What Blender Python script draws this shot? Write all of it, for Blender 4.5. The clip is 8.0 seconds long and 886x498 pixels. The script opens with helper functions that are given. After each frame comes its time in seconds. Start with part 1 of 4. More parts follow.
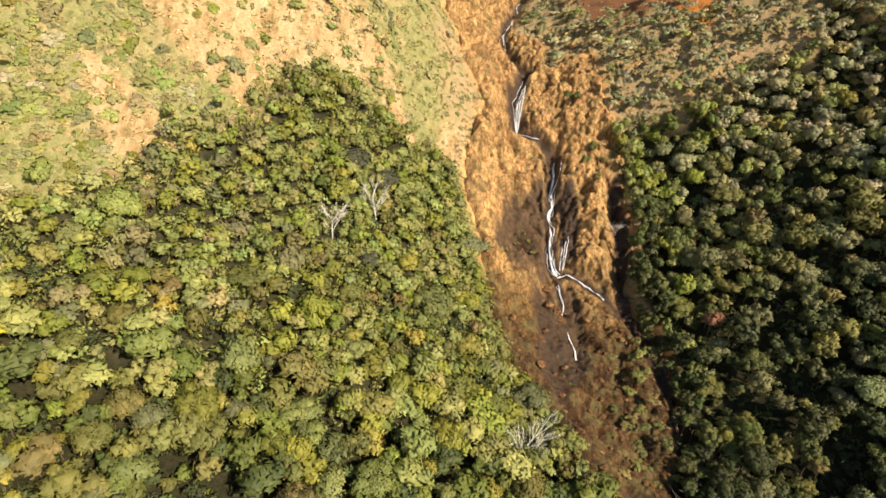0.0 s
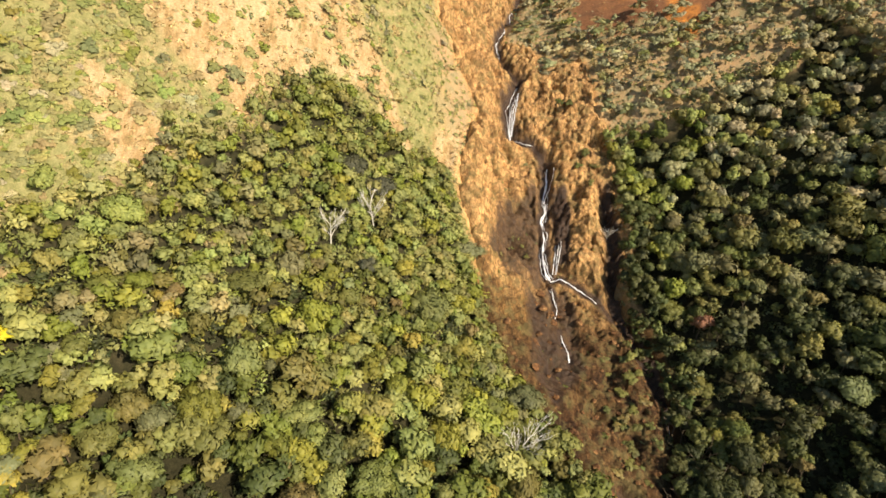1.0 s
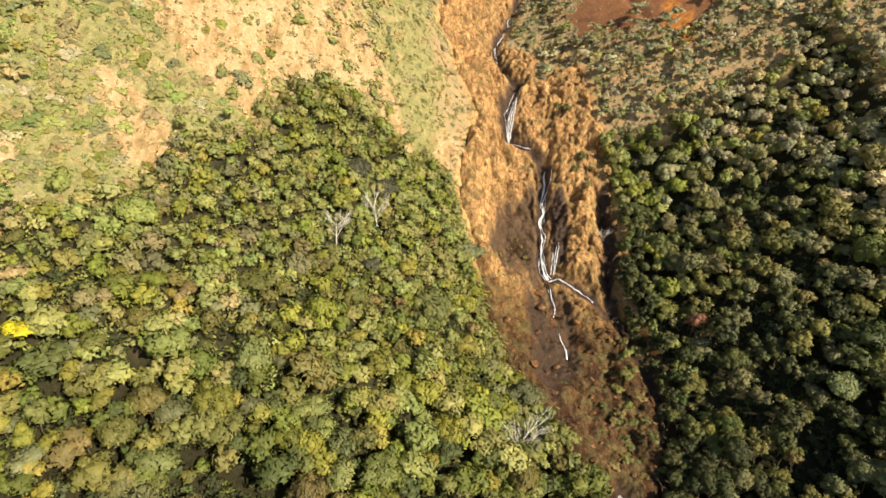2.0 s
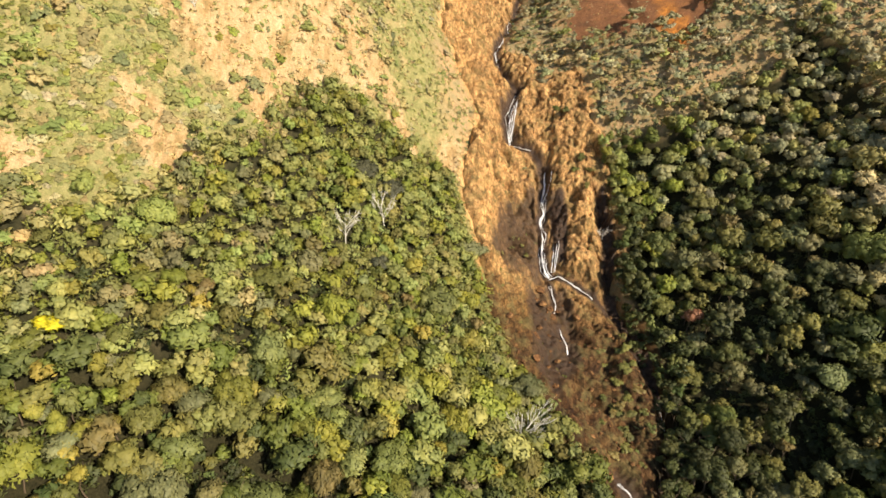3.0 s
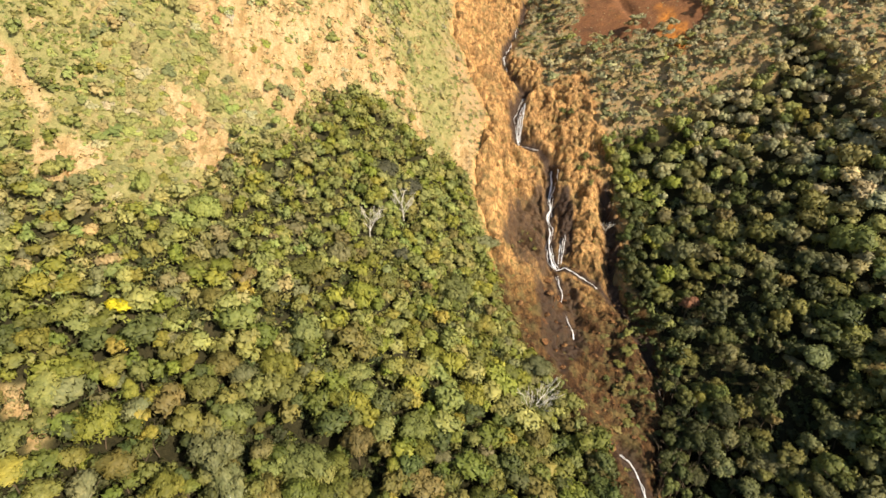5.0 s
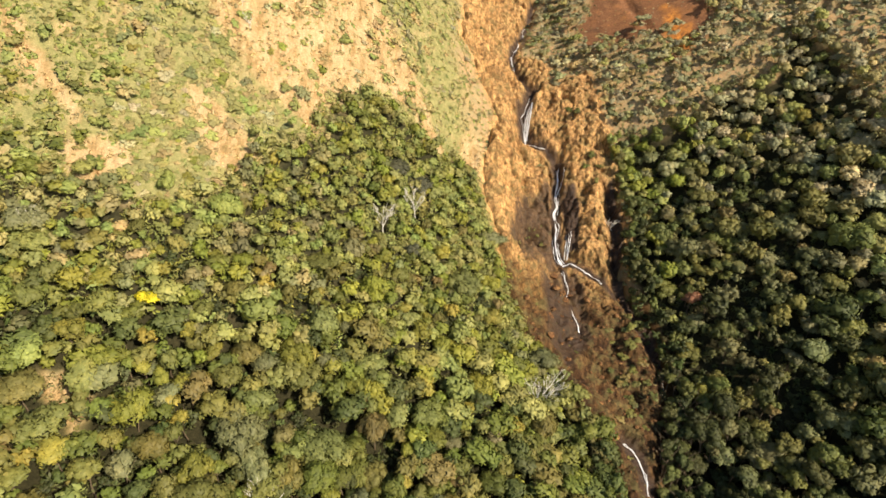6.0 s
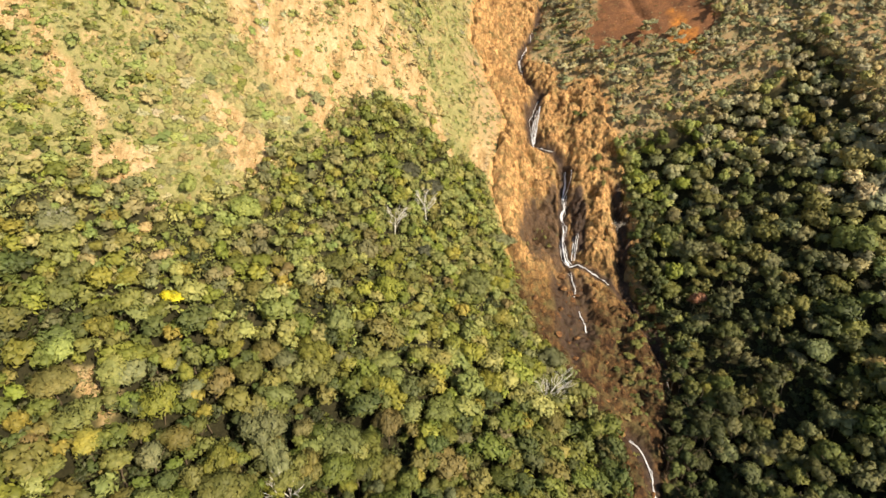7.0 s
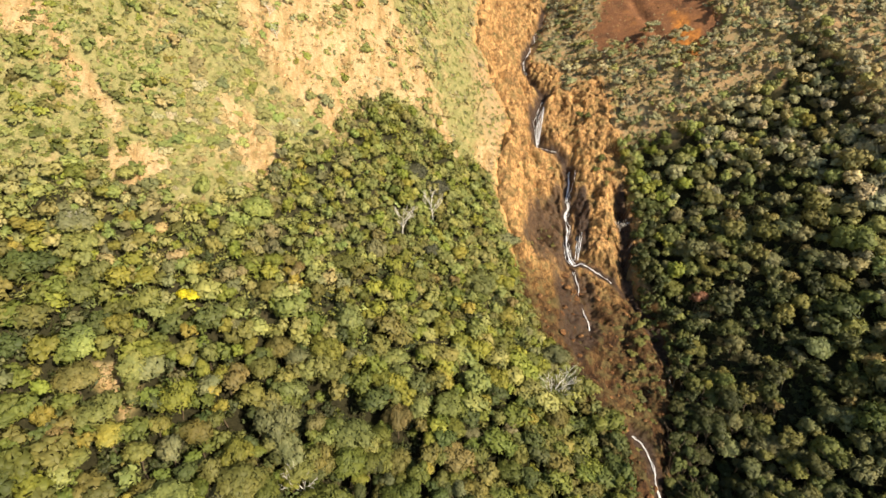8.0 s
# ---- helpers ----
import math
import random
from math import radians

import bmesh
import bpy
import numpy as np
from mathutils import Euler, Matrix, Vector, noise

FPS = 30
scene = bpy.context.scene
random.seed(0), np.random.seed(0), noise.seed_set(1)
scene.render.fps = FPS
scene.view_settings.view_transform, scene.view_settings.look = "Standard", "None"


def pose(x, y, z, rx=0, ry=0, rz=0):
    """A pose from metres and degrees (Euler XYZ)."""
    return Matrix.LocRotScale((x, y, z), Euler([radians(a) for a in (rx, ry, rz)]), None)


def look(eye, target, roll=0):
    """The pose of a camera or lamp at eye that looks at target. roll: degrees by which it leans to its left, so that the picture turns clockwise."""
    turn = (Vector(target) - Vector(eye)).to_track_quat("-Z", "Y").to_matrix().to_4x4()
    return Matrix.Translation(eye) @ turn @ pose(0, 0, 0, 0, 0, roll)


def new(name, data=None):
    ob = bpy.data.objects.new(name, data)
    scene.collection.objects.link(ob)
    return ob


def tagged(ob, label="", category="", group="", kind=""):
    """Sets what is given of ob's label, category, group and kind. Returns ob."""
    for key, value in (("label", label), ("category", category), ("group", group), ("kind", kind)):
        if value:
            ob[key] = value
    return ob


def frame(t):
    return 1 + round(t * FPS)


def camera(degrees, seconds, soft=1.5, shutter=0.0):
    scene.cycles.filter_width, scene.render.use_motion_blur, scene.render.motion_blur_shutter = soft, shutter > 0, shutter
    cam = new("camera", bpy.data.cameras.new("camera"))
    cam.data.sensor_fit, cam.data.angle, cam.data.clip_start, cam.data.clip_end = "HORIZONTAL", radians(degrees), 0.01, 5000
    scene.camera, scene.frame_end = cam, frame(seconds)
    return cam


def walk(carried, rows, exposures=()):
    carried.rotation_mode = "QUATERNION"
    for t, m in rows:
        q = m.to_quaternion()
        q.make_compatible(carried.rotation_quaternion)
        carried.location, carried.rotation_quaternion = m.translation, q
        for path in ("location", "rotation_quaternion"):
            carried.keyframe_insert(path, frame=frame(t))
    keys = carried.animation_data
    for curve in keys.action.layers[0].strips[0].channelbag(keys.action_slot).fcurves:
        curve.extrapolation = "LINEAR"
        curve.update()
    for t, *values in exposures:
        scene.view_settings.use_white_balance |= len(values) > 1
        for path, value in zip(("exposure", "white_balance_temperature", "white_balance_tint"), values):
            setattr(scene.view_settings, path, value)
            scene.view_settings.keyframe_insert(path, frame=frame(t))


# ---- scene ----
cam = camera(80.4, 8.0, soft=1.62)
METRES, EYE, TILT, LEAN, TURN = 35.0, 70.0, -25.0, 0.0, 0.0
ROWS = [
    (0.0, 0.0, 0.0, 0.0, 0.0, 0.0, 0.0),
    (0.5, -0.0154, -0.0312, 0.0063, -0.2, 0.19, -0.1),
    (1.0, -0.0316, -0.0675, 0.0069, -0.95, 0.45, 0.08),
    (1.5, -0.0512, -0.1135, 0.0032, -1.28, 0.54, 0.06),
    (3.0, -0.1201, -0.2924, -0.0244, -1.57, 0.78, 0.28),
    (3.5, -0.1422, -0.3695, -0.038, -1.39, 0.76, 0.42),
    (4.0, -0.1624, -0.4456, -0.0508, -1.22, 0.79, 0.52),
    (4.5, -0.1808, -0.5305, -0.0654, -1.07, 0.82, 0.56),
    (6.0, -0.2409, -0.7467, -0.0809, -0.39, 0.31, 0.39),
    (6.5, -0.2653, -0.8044, -0.0751, -0.05, 0.36, 0.3),
    (7.0, -0.2857, -0.8519, -0.0683, 0.14, 0.25, 0.24),
    (7.5, -0.3074, -0.8961, -0.0637, 0.26, 0.17, 0.22),
    (8.0, -0.3256, -0.9332, -0.0597, 0.3, 0.07, 0.23),
]
walk(cam, [(t, pose(0, 0, EYE, TILT, LEAN, TURN) @ pose(METRES * x, METRES * y, METRES * z, 90 + pitch, roll, yaw)) for t, x, y, z, yaw, pitch, roll in ROWS])

# ---- light ----
SUN_WAY = Vector((0.60, -0.54, 0.59)).normalized()
world = bpy.data.worlds.new("sky")
scene.world = world
world.use_nodes = True
wn = world.node_tree
sky = wn.nodes.new("ShaderNodeTexSky")
sky.sky_type, sky.sun_disc = "NISHITA", False
sky.sun_elevation, sky.sun_rotation = math.asin(SUN_WAY.z), math.atan2(SUN_WAY.x, SUN_WAY.y)
wn.links.new(sky.outputs[0], wn.nodes["Background"].inputs[0])
wn.nodes["Background"].inputs[1].default_value = 0.095
sun = new("sun", bpy.data.lights.new("sun", "SUN"))
sun.data.energy, sun.data.angle, sun.data.color = 5.0, radians(0.5), (1.0, 0.865, 0.69)
sun.matrix_world = look(SUN_WAY * 100, (0, 0, 0))
scene.view_settings.exposure = 0.60


# ---- materials ----
class Mat:
    """A small builder of node materials."""

    def __init__(self, name, roughness=0.9, specular=0.2):
        self.m = bpy.data.materials.new(name)
        self.m.use_nodes = True
        self.t = self.m.node_tree
        self.b = self.t.nodes["Principled BSDF"]
        self.b.inputs["Roughness"].default_value = roughness
        self.b.inputs["Specular IOR Level"].default_value = specular

    def put(self, socket, value):
        if hasattr(value, "is_output"):
            self.t.links.new(value, socket)
        elif isinstance(value, (tuple, list)):
            socket.default_value = (*value, 1.0) if len(value) == 3 else value
        else:
            socket.default_value = value

    def coords(self):
        return self.t.nodes.new("ShaderNodeTexCoord").outputs["Object"]

    def noise(self, scale, detail=4.0, roughness=0.6, vector=None):
        n = self.t.nodes.new("ShaderNodeTexNoise")
        n.inputs["Scale"].default_value, n.inputs["Detail"].default_value, n.inputs["Roughness"].default_value = scale, detail, roughness
        self.t.links.new(vector or self.coords(), n.inputs["Vector"])
        return n.outputs["Fac"]

    def voronoi(self, scale, feature="F1", out="Distance", vector=None):
        n = self.t.nodes.new("ShaderNodeTexVoronoi")
        n.feature = feature
        n.inputs["Scale"].default_value = scale
        self.t.links.new(vector or self.coords(), n.inputs["Vector"])
        return n.outputs[out]

    def ramp(self, fac, *stops):
        n = self.t.nodes.new("ShaderNodeValToRGB")
        e = n.color_ramp.elements
        while len(e) < len(stops):
            e.new(0.5)
        for k, (at, c) in zip(e, stops):
            k.position, k.color = at, (*c, 1.0) if isinstance(c, (tuple, list)) else (c, c, c, 1.0)
        self.t.links.new(fac, n.inputs[0])
        return n.outputs[0]

    def mix(self, fac, a, b, how="MIX"):
        n = self.t.nodes.new("ShaderNodeMix")
        n.data_type, n.blend_type = "RGBA", how
        for i, v in ((0, fac), (6, a), (7, b)):
            self.put(n.inputs[i], v)
        return n.outputs[2]

    def math(self, how, a, b=0.0):
        n = self.t.nodes.new("ShaderNodeMath")
        n.operation = how
        self.put(n.inputs[0], a)
        self.put(n.inputs[1], b)
        return n.outputs[0]

    def attr(self, name, out="Fac"):
        n = self.t.nodes.new("ShaderNodeAttribute")
        n.attribute_name = name
        return n.outputs[out]

    def bump(self, height, strength=0.5, distance=0.2):
        n = self.t.nodes.new("ShaderNodeBump")
        n.inputs["Strength"].default_value, n.inputs["Distance"].default_value = strength, distance
        self.t.links.new(height, n.inputs["Height"])
        self.t.links.new(n.outputs[0], self.b.inputs["Normal"])

    def done(self, color):
        self.put(self.b.inputs["Base Color"], color)
        return self.m


def rock_color(k):
    """Weathered ochre rock with red-brown stains and pale lichen, in three scales."""
    drip = k.t.nodes.new("ShaderNodeMapping")
    drip.inputs["Rotation"].default_value, drip.inputs["Scale"].default_value = (0, 0, radians(-12)), (1.2, 0.6, 0.6)
    k.t.links.new(k.coords(), drip.inputs[0])
    drip = drip.outputs[0]
    big = k.ramp(k.noise(0.09, 5), (0.34, (0.160, 0.076, 0.034)), (0.5, (0.304, 0.168, 0.070)), (0.66, (0.416, 0.264, 0.112)))
    stain = k.ramp(k.noise(0.55, 8, 0.75, drip), (0.36, (0.080, 0.037, 0.019)), (0.47, (0.240, 0.124, 0.053)), (0.62, (0.416, 0.264, 0.116)))
    col = k.mix(0.55, big, stain)
    fine = k.ramp(k.noise(2.4, 6, 0.8), (0.32, 0.45), (0.68, 1.35))
    col = k.mix(1.0, col, fine, "MULTIPLY")
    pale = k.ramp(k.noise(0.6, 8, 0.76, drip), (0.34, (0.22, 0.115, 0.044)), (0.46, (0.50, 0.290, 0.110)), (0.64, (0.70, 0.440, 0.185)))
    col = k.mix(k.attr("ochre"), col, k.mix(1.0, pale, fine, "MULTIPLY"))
    streak = k.ramp(k.noise(0.20, 7, 0.72, drip), (0.36, (0.46, 0.42, 0.39)), (0.46, (0.94, 0.91, 0.89)), (0.6, (1.12, 1.10, 1.08)))
    col = k.mix(1.0, col, streak, "MULTIPLY")
    # darker, redder beds low in the ravine, with shade painted into the colour
    return k.mix(k.attr("iron"), col, k.mix(1.0, col, (0.36, 0.34, 0.28), "MULTIPLY"))


def make_ground():
    k = Mat("hillside", 0.95, 0.1)
    # forest floor with canopy shade painted in, near-black under the tall trees
    shaded_litter = k.ramp(k.noise(0.5, 7, 0.75), (0.3, (0.018, 0.019, 0.009)), (0.5, (0.036, 0.034, 0.016)), (0.7, (0.075, 0.060, 0.030)))
    shaded_litter = k.mix(k.attr("deep"), shaded_litter, k.ramp(k.noise(0.9, 6, 0.7), (0.3, (0.016, 0.016, 0.008)), (0.7, (0.045, 0.040, 0.018))))
    fall_line = k.t.nodes.new("ShaderNodeMapping")
    fall_line.inputs["Rotation"].default_value, fall_line.inputs["Scale"].default_value = (0, 0, radians(28)), (1.0, 0.3, 0.3)
    k.t.links.new(k.coords(), fall_line.inputs[0])
    tan = k.ramp(k.noise(0.34, 7, 0.74, fall_line.outputs[0]), (0.33, (0.205, 0.150, 0.058)), (0.42, (0.350, 0.225, 0.095)), (0.50, (0.440, 0.305, 0.145)), (0.68, (0.545, 0.412, 0.228)))
    tan = k.mix(1.0, tan, k.ramp(k.noise(1.7, 5, 0.75), (0.3, 0.7), (0.7, 1.2)), "MULTIPLY")
    weed = k.ramp(k.noise(0.6, 5, 0.7), (0.3, (0.165, 0.165, 0.055)), (0.5, (0.255, 0.235, 0.090)), (0.7, (0.345, 0.300, 0.125)))
    scrub = k.mix(k.ramp(k.noise(0.11, 5, 0.7), (0.30, 0.0), (0.48, 1.0)), tan, weed)
    moor = k.ramp(k.noise(0.22, 7, 0.74), (0.30, (0.19, 0.172, 0.085)), (0.44, (0.32, 0.250, 0.125)), (0.54, (0.38, 0.255, 0.130)), (0.68, (0.50, 0.305, 0.140)))
    earth = k.ramp(k.noise(0.13, 7, 0.72), (0.36, (0.100, 0.052, 0.028)), (0.47, (0.200, 0.090, 0.042)), (0.58, (0.260, 0.116, 0.050)), (0.68, (0.46, 0.200, 0.060)))
    red = k.ramp(k.noise(0.25, 6, 0.7), (0.3, (0.120, 0.066, 0.036)), (0.55, (0.240, 0.116, 0.056)), (0.68, (0.42, 0.215, 0.085)))
    col = k.mix(k.attr("moor"), scrub, moor)
    col = k.mix(k.attr("bare"), col, tan)
    red = k.mix(0.6, red, earth)
    red = k.mix(1.0, red, k.ramp(k.noise(1.3, 6, 0.8), (0.32, 0.6), (0.68, 1.3)), "MULTIPLY")
    red = k.mix(k.attr("orange"), red, k.ramp(k.noise(0.8, 6, 0.7), (0.35, (0.22, 0.085, 0.030)), (0.6, (0.62, 0.25, 0.05))))
    col = k.mix(k.attr("red"), col, red)
    col = k.mix(k.attr("forest"), col, shaded_litter)
    col = k.mix(1.0, col, k.ramp(k.noise(3.6, 5, 0.8), (0.32, 0.62), (0.68, 1.34)), "MULTIPLY")
    col = k.mix(k.attr("rock"), col, rock_color(k))
    k.bump(k.noise(3.0, 6, 0.75), 0.7, 0.25)
    return k.done(col)


def make_rock(name, random_tint=False):
    k = Mat(name, 0.85, 0.25)
    col = rock_color(k)
    warp = k.t.nodes.new("ShaderNodeVectorMath")
    warp.operation = "ADD"
    strata = k.t.nodes.new("ShaderNodeMapping")
    strata.inputs["Rotation"].default_value, strata.inputs["Scale"].default_value = (0, 0, radians(-14)), (1.2, 0.7, 0.7)
    k.t.links.new(k.coords(), strata.inputs[0])
    k.t.links.new(strata.outputs[0], warp.inputs[0])
    swirl = k.t.nodes.new("ShaderNodeTexNoise")
    swirl.inputs["Scale"].default_value, swirl.inputs["Detail"].default_value = 0.9, 4.0
    k.t.links.new(k.coords(), swirl.inputs["Vector"])
    k.t.links.new(swirl.outputs["Color"], warp.inputs[1])
    crack = k.ramp(k.voronoi(0.42, "DISTANCE_TO_EDGE", "Distance", warp.outputs[0]), (0.0, 0.25), (0.09, 1.0))
    col = k.mix(0.65, col, crack, "MULTIPLY")
    col = k.mix(0.4, col, k.ramp(k.voronoi(1.3, "DISTANCE_TO_EDGE", "Distance", warp.outputs[0]), (0.0, 0.3), (0.13, 1.0)), "MULTIPLY")
    col = k.mix(1.0, col, k.ramp(k.voronoi(0.9, "F1", "Color", warp.outputs[0]), (0.2, (0.70, 0.68, 0.66)), (0.8, (1.30, 1.28, 1.22))), "MULTIPLY")
    if random_tint:
        info = k.t.nodes.new("ShaderNodeObjectInfo")
        col = k.mix(1.0, col, k.ramp(info.outputs["Random"], (0.0, (0.85, 0.8, 0.76)), (1.0, (1.25, 1.18, 1.1))), "MULTIPLY")
    else:
        moss = k.ramp(k.noise(0.3, 6, 0.7), (0.48, 0.0), (0.60, 1.0))
        col = k.mix(k.math("MULTIPLY", moss, 0.42), col, (0.17, 0.15, 0.055))
        # besides damp by the water, this mask holds the gully's painted shade
        wet = k.attr("wet")
        col = k.mix(wet, col, k.ramp(k.noise(0.8, 5, 0.7), (0.3, (0.022, 0.014, 0.010)), (0.7, (0.075, 0.042, 0.022))))
        k.put(k.b.inputs["Roughness"], k.ramp(wet, (0.0, 0.88), (1.0, 0.5)))
    k.bump(k.noise(2.2, 8, 0.75), 0.9, 0.35)
    return k.done(col)


def make_leaf(name, tint):
    """Leaves: the plant's own tint, varied from leaf to leaf, with some light coming through."""
    k = Mat(name, 0.62, 0.3)
    if tint == "object":
        base = k.t.nodes.new("ShaderNodeObjectInfo").outputs["Color"]
    else:
        base = k.attr("tint", "Color")
    island = k.t.nodes.new("ShaderNodeNewGeometry").outputs["Random Per Island"]
    col = k.mix(1.0, base, k.ramp(island, (0.0, (0.80, 0.82, 0.78)), (0.6, (1.0, 1.0, 1.0)), (1.0, (1.24, 1.20, 1.14))), "MULTIPLY")
    col = k.mix(1.0, col, k.ramp(k.attr("lobe"), (0.0, (0.84, 0.88, 0.86)), (0.55, (1.0, 1.0, 1.0)), (1.0, (1.16, 1.12, 1.06))), "MULTIPLY")
    k.put(k.b.inputs["Base Color"], col)
    through_leaf = k.t.nodes.new("ShaderNodeBsdfTranslucent")
    k.t.links.new(col, through_leaf.inputs[0])
    both = k.t.nodes.new("ShaderNodeMixShader")
    both.inputs[0].default_value = 0.24
    k.t.links.new(k.b.outputs[0], both.inputs[1])
    k.t.links.new(through_leaf.outputs[0], both.inputs[2])
    k.t.links.new(both.outputs[0], k.t.nodes["Material Output"].inputs[0])
    return k.m


def make_bark(name, a, b):
    k = Mat(name, 0.9, 0.15)
    k.bump(k.noise(9.0, 5), 0.5, 0.05)
    return k.done(k.ramp(k.noise(3.0, 6, 0.7), (0.3, a), (0.7, b)))


def make_water():
    k = Mat("white_water", 0.35, 0.5)
    k.bump(k.noise(5.0, 6, 0.7), 0.7, 0.15)
    return k.done(k.ramp(k.noise(1.4, 6, 0.7), (0.35, (0.62, 0.62, 0.61)), (0.6, (0.90, 0.90, 0.88))))


GROUND, ROCK_MAT, STONE = make_ground(), make_rock("wet_and_dry_rock"), make_rock("loose_stone", True)
LEAF, LEAF_FAR = make_leaf("leaf", "object"), make_leaf("leaf_far", "tint")
BARK = make_bark("bark", (0.07, 0.05, 0.03), (0.19, 0.145, 0.09))
DEADWOOD = make_bark("deadwood", (0.50, 0.46, 0.38), (0.80, 0.76, 0.68))
WATER = make_water()


# ---- outlines on the plan, in metres ----
FOREST_LEFT = [(-115.4, 62.6), (-95.4, 72.1), (-88.1, 74.3), (-81.5, 76.7), (-72.0, 77.7), (-64.7, 80.0), (-54.7, 89.2), (-52.2, 96.8), (-47.3, 104.8), (-40.4, 111.6), (-38.9, 119.3), (-29.6, 130.1), (-19.8, 134.0), (-13.7, 132.4), (-2.8, 136.7), (2.8, 134.2), (5.8, 122.5), (7.8, 114.1), (11.0, 102.9), (14.7, 92.5), (19.6, 86.7), (23.6, 82.1), (28.9, 74.2), (32.4, 67.1), (32.0, 58.5), (27.6, 42.5), (40, -160), (-220, -160), (-200, 50)]
FOREST_RIGHT = [(51.0, 153.5), (56.9, 153.8), (67.4, 151.3), (78.8, 153.8), (88.5, 157.0), (100.2, 155.3), (107.3, 163.6), (115.0, 167.7), (120.8, 152.7), (120.7, 136.6), (118, 119.5), (118.0, 104.8), (150.1, 85.1), (220, -160), (60, -160), (40.1, 48.0), (45.6, 65.2), (50.0, 74.4), (52.6, 85.2), (53.5, 97.1), (51.2, 107.0), (49.6, 118.3), (52.6, 132.0), (52.0, 145.5)]
ROCK = [(4.2, 226.1), (10, 300), (50, 300), (36.5, 256.7), (31.7, 219.6), (24.7, 201.8), (35.9, 184.2), (48.1, 181.1), (53.1, 164.4), (51.2, 156.1), (50.6, 145.4), (51.6, 133.0), (49.0, 118.9), (51.4, 107.6), (53.8, 97.1), (53.2, 85.2), (50.0, 74.4), (45.6, 65.2), (40.1, 48.0), (60, -160), (40, -160), (28, 20), (28.4, 45.0), (32.0, 58.5), (32.4, 67.1), (28.9, 74.2), (23.6, 82.1), (19.6, 86.7), (14.7, 92.5), (11.0, 102.9), (8.8, 114.9), (7.8, 124.4), (6.0, 140.0), (9.0, 158.0), (8.5, 168.0), (4.5, 176.0), (2.3, 187.1)]
BARE = [(-65.4, 122.1), (-54.9, 138.1), (-29.6, 168.4), (-14.6, 165.2), (-9.1, 147.3), (2.9, 155.1), (12.8, 161.7), (8.2, 141.3), (-0.2, 131.3), (-11.1, 132.1), (-19.8, 134.9), (-26.5, 132.9), (-38.4, 121.9), (-39.1, 112.6), (-44.6, 110.2), (-52.0, 113.6), (-63.2, 116.3)]
BARE_SPOTS = (
    [(-67.2, 105.0), (-61.4, 104.8), (-53.0, 101.9), (-53.4, 96.1), (-58.9, 91.5), (-65.2, 98.4)],
    [(-85.5, 82.5), (-76.0, 88.0), (-73.9, 84.7), (-81.3, 79.3)],
    [(-101.4, 100.6), (-97.4, 96.2), (-94.2, 96.7), (-83.9, 89.9), (-85.2, 86.8), (-95.6, 93.8)],
    [(-113.4, 99.3), (-105.9, 103.0), (-103.6, 100.6), (-107.5, 97.4), (-110.7, 97.3)],
    [(-76.2, 47.4), (-71.4, 50.2), (-68.3, 47.1), (-68.1, 42.0), (-64.8, 38.1), (-66.9, 36.9), (-71.6, 41.8)],
)
RED_SOIL = [(46.9, 210.2), (55.7, 220.4), (62.3, 229.3), (75, 250), (110, 240), (98.0, 205.7), (95.4, 188.4), (89.8, 180.0), (80.7, 171.8), (74.3, 172.7), (74.4, 180.6), (66.3, 188.7), (50.6, 194.2)]
WET_WALL = [(16.9, 138.2), (29.0, 146.8), (28.0, 125.3), (29.3, 121.7), (19.5, 119.4), (13.3, 122.9)]
CLEFT = [(32.7, 142.7), (37.0, 142.6), (37.2, 134.3), (35.3, 125.4), (32.0, 126.6), (32.4, 133.9)]
WET_HOLLOW = [(24.0, 118.0), (34.4, 119.0), (34.1, 107.7), (34.4, 100.7), (25.2, 90.0), (22.6, 93.9), (22.5, 103.4)]
UPPER = [(35.3, 241.2), (31.5, 226.2), (26.2, 215.0), (21.6, 204.0), (21.7, 194.2), (24.2, 187.6), (27.9, 182.1)]
FALL_A = [(27.9, 182.1), (23.4, 172.9), (22.0, 170.7), (22.7, 162.4)]
FALL_A_SIDE = [(26.7, 175.7), (26.1, 172.8), (24.5, 167.7), (22.7, 162.4)]
LINK = [(22.7, 162.4), (26.6, 159.5), (29.3, 158.5), (31.9, 154.8)]
FALL_B = [(32.6, 152.4), (32.6, 149.1), (31.0, 145.2), (31.3, 141.7), (29.8, 138.9), (30.3, 134.4), (29.0, 130.8), (29.4, 125.6), (30.5, 124.2)]
FALL_B_TOP = [(34.8, 150.8), (34.0, 147.6), (31.2, 143.8)]
FALL_B_LOW = [(33.2, 132.2), (31.3, 124.9)]
FALL_B_LOWER = [(34.5, 132.0), (32.3, 124.8)]
OUT = [(30.5, 124.2), (32.6, 123.7), (35.9, 121.2), (40.6, 117.1), (41.4, 115.9), (45.1, 111.6), (49.0, 107.2)]
TRICKLE = [(29.8, 119.9), (30.4, 116.0), (29.6, 113.2)]
TRICKLE_LOW = [(30.6, 109.0), (31.5, 105.4), (32.1, 102.8)]
GULLY = [(48.4, 140.2), (47.8, 126.2), (46.6, 120.8), (46.4, 115.8), (49.6, 107.2), (51.1, 99.2), (52.8, 91.1), (52.9, 87.5), (52.8, 82.5), (49.4, 74.5), (42, 55)]
GULLY_STREAM = [(52.8, 91.1), (52.9, 87.5), (52.8, 82.5)]
BOTTOM = [(36.8, 72.4), (39.0, 69.3), (39.6, 65.3), (39.5, 60.7), (39.4, 57.6), (38.7, 51.4), (37, 40)]
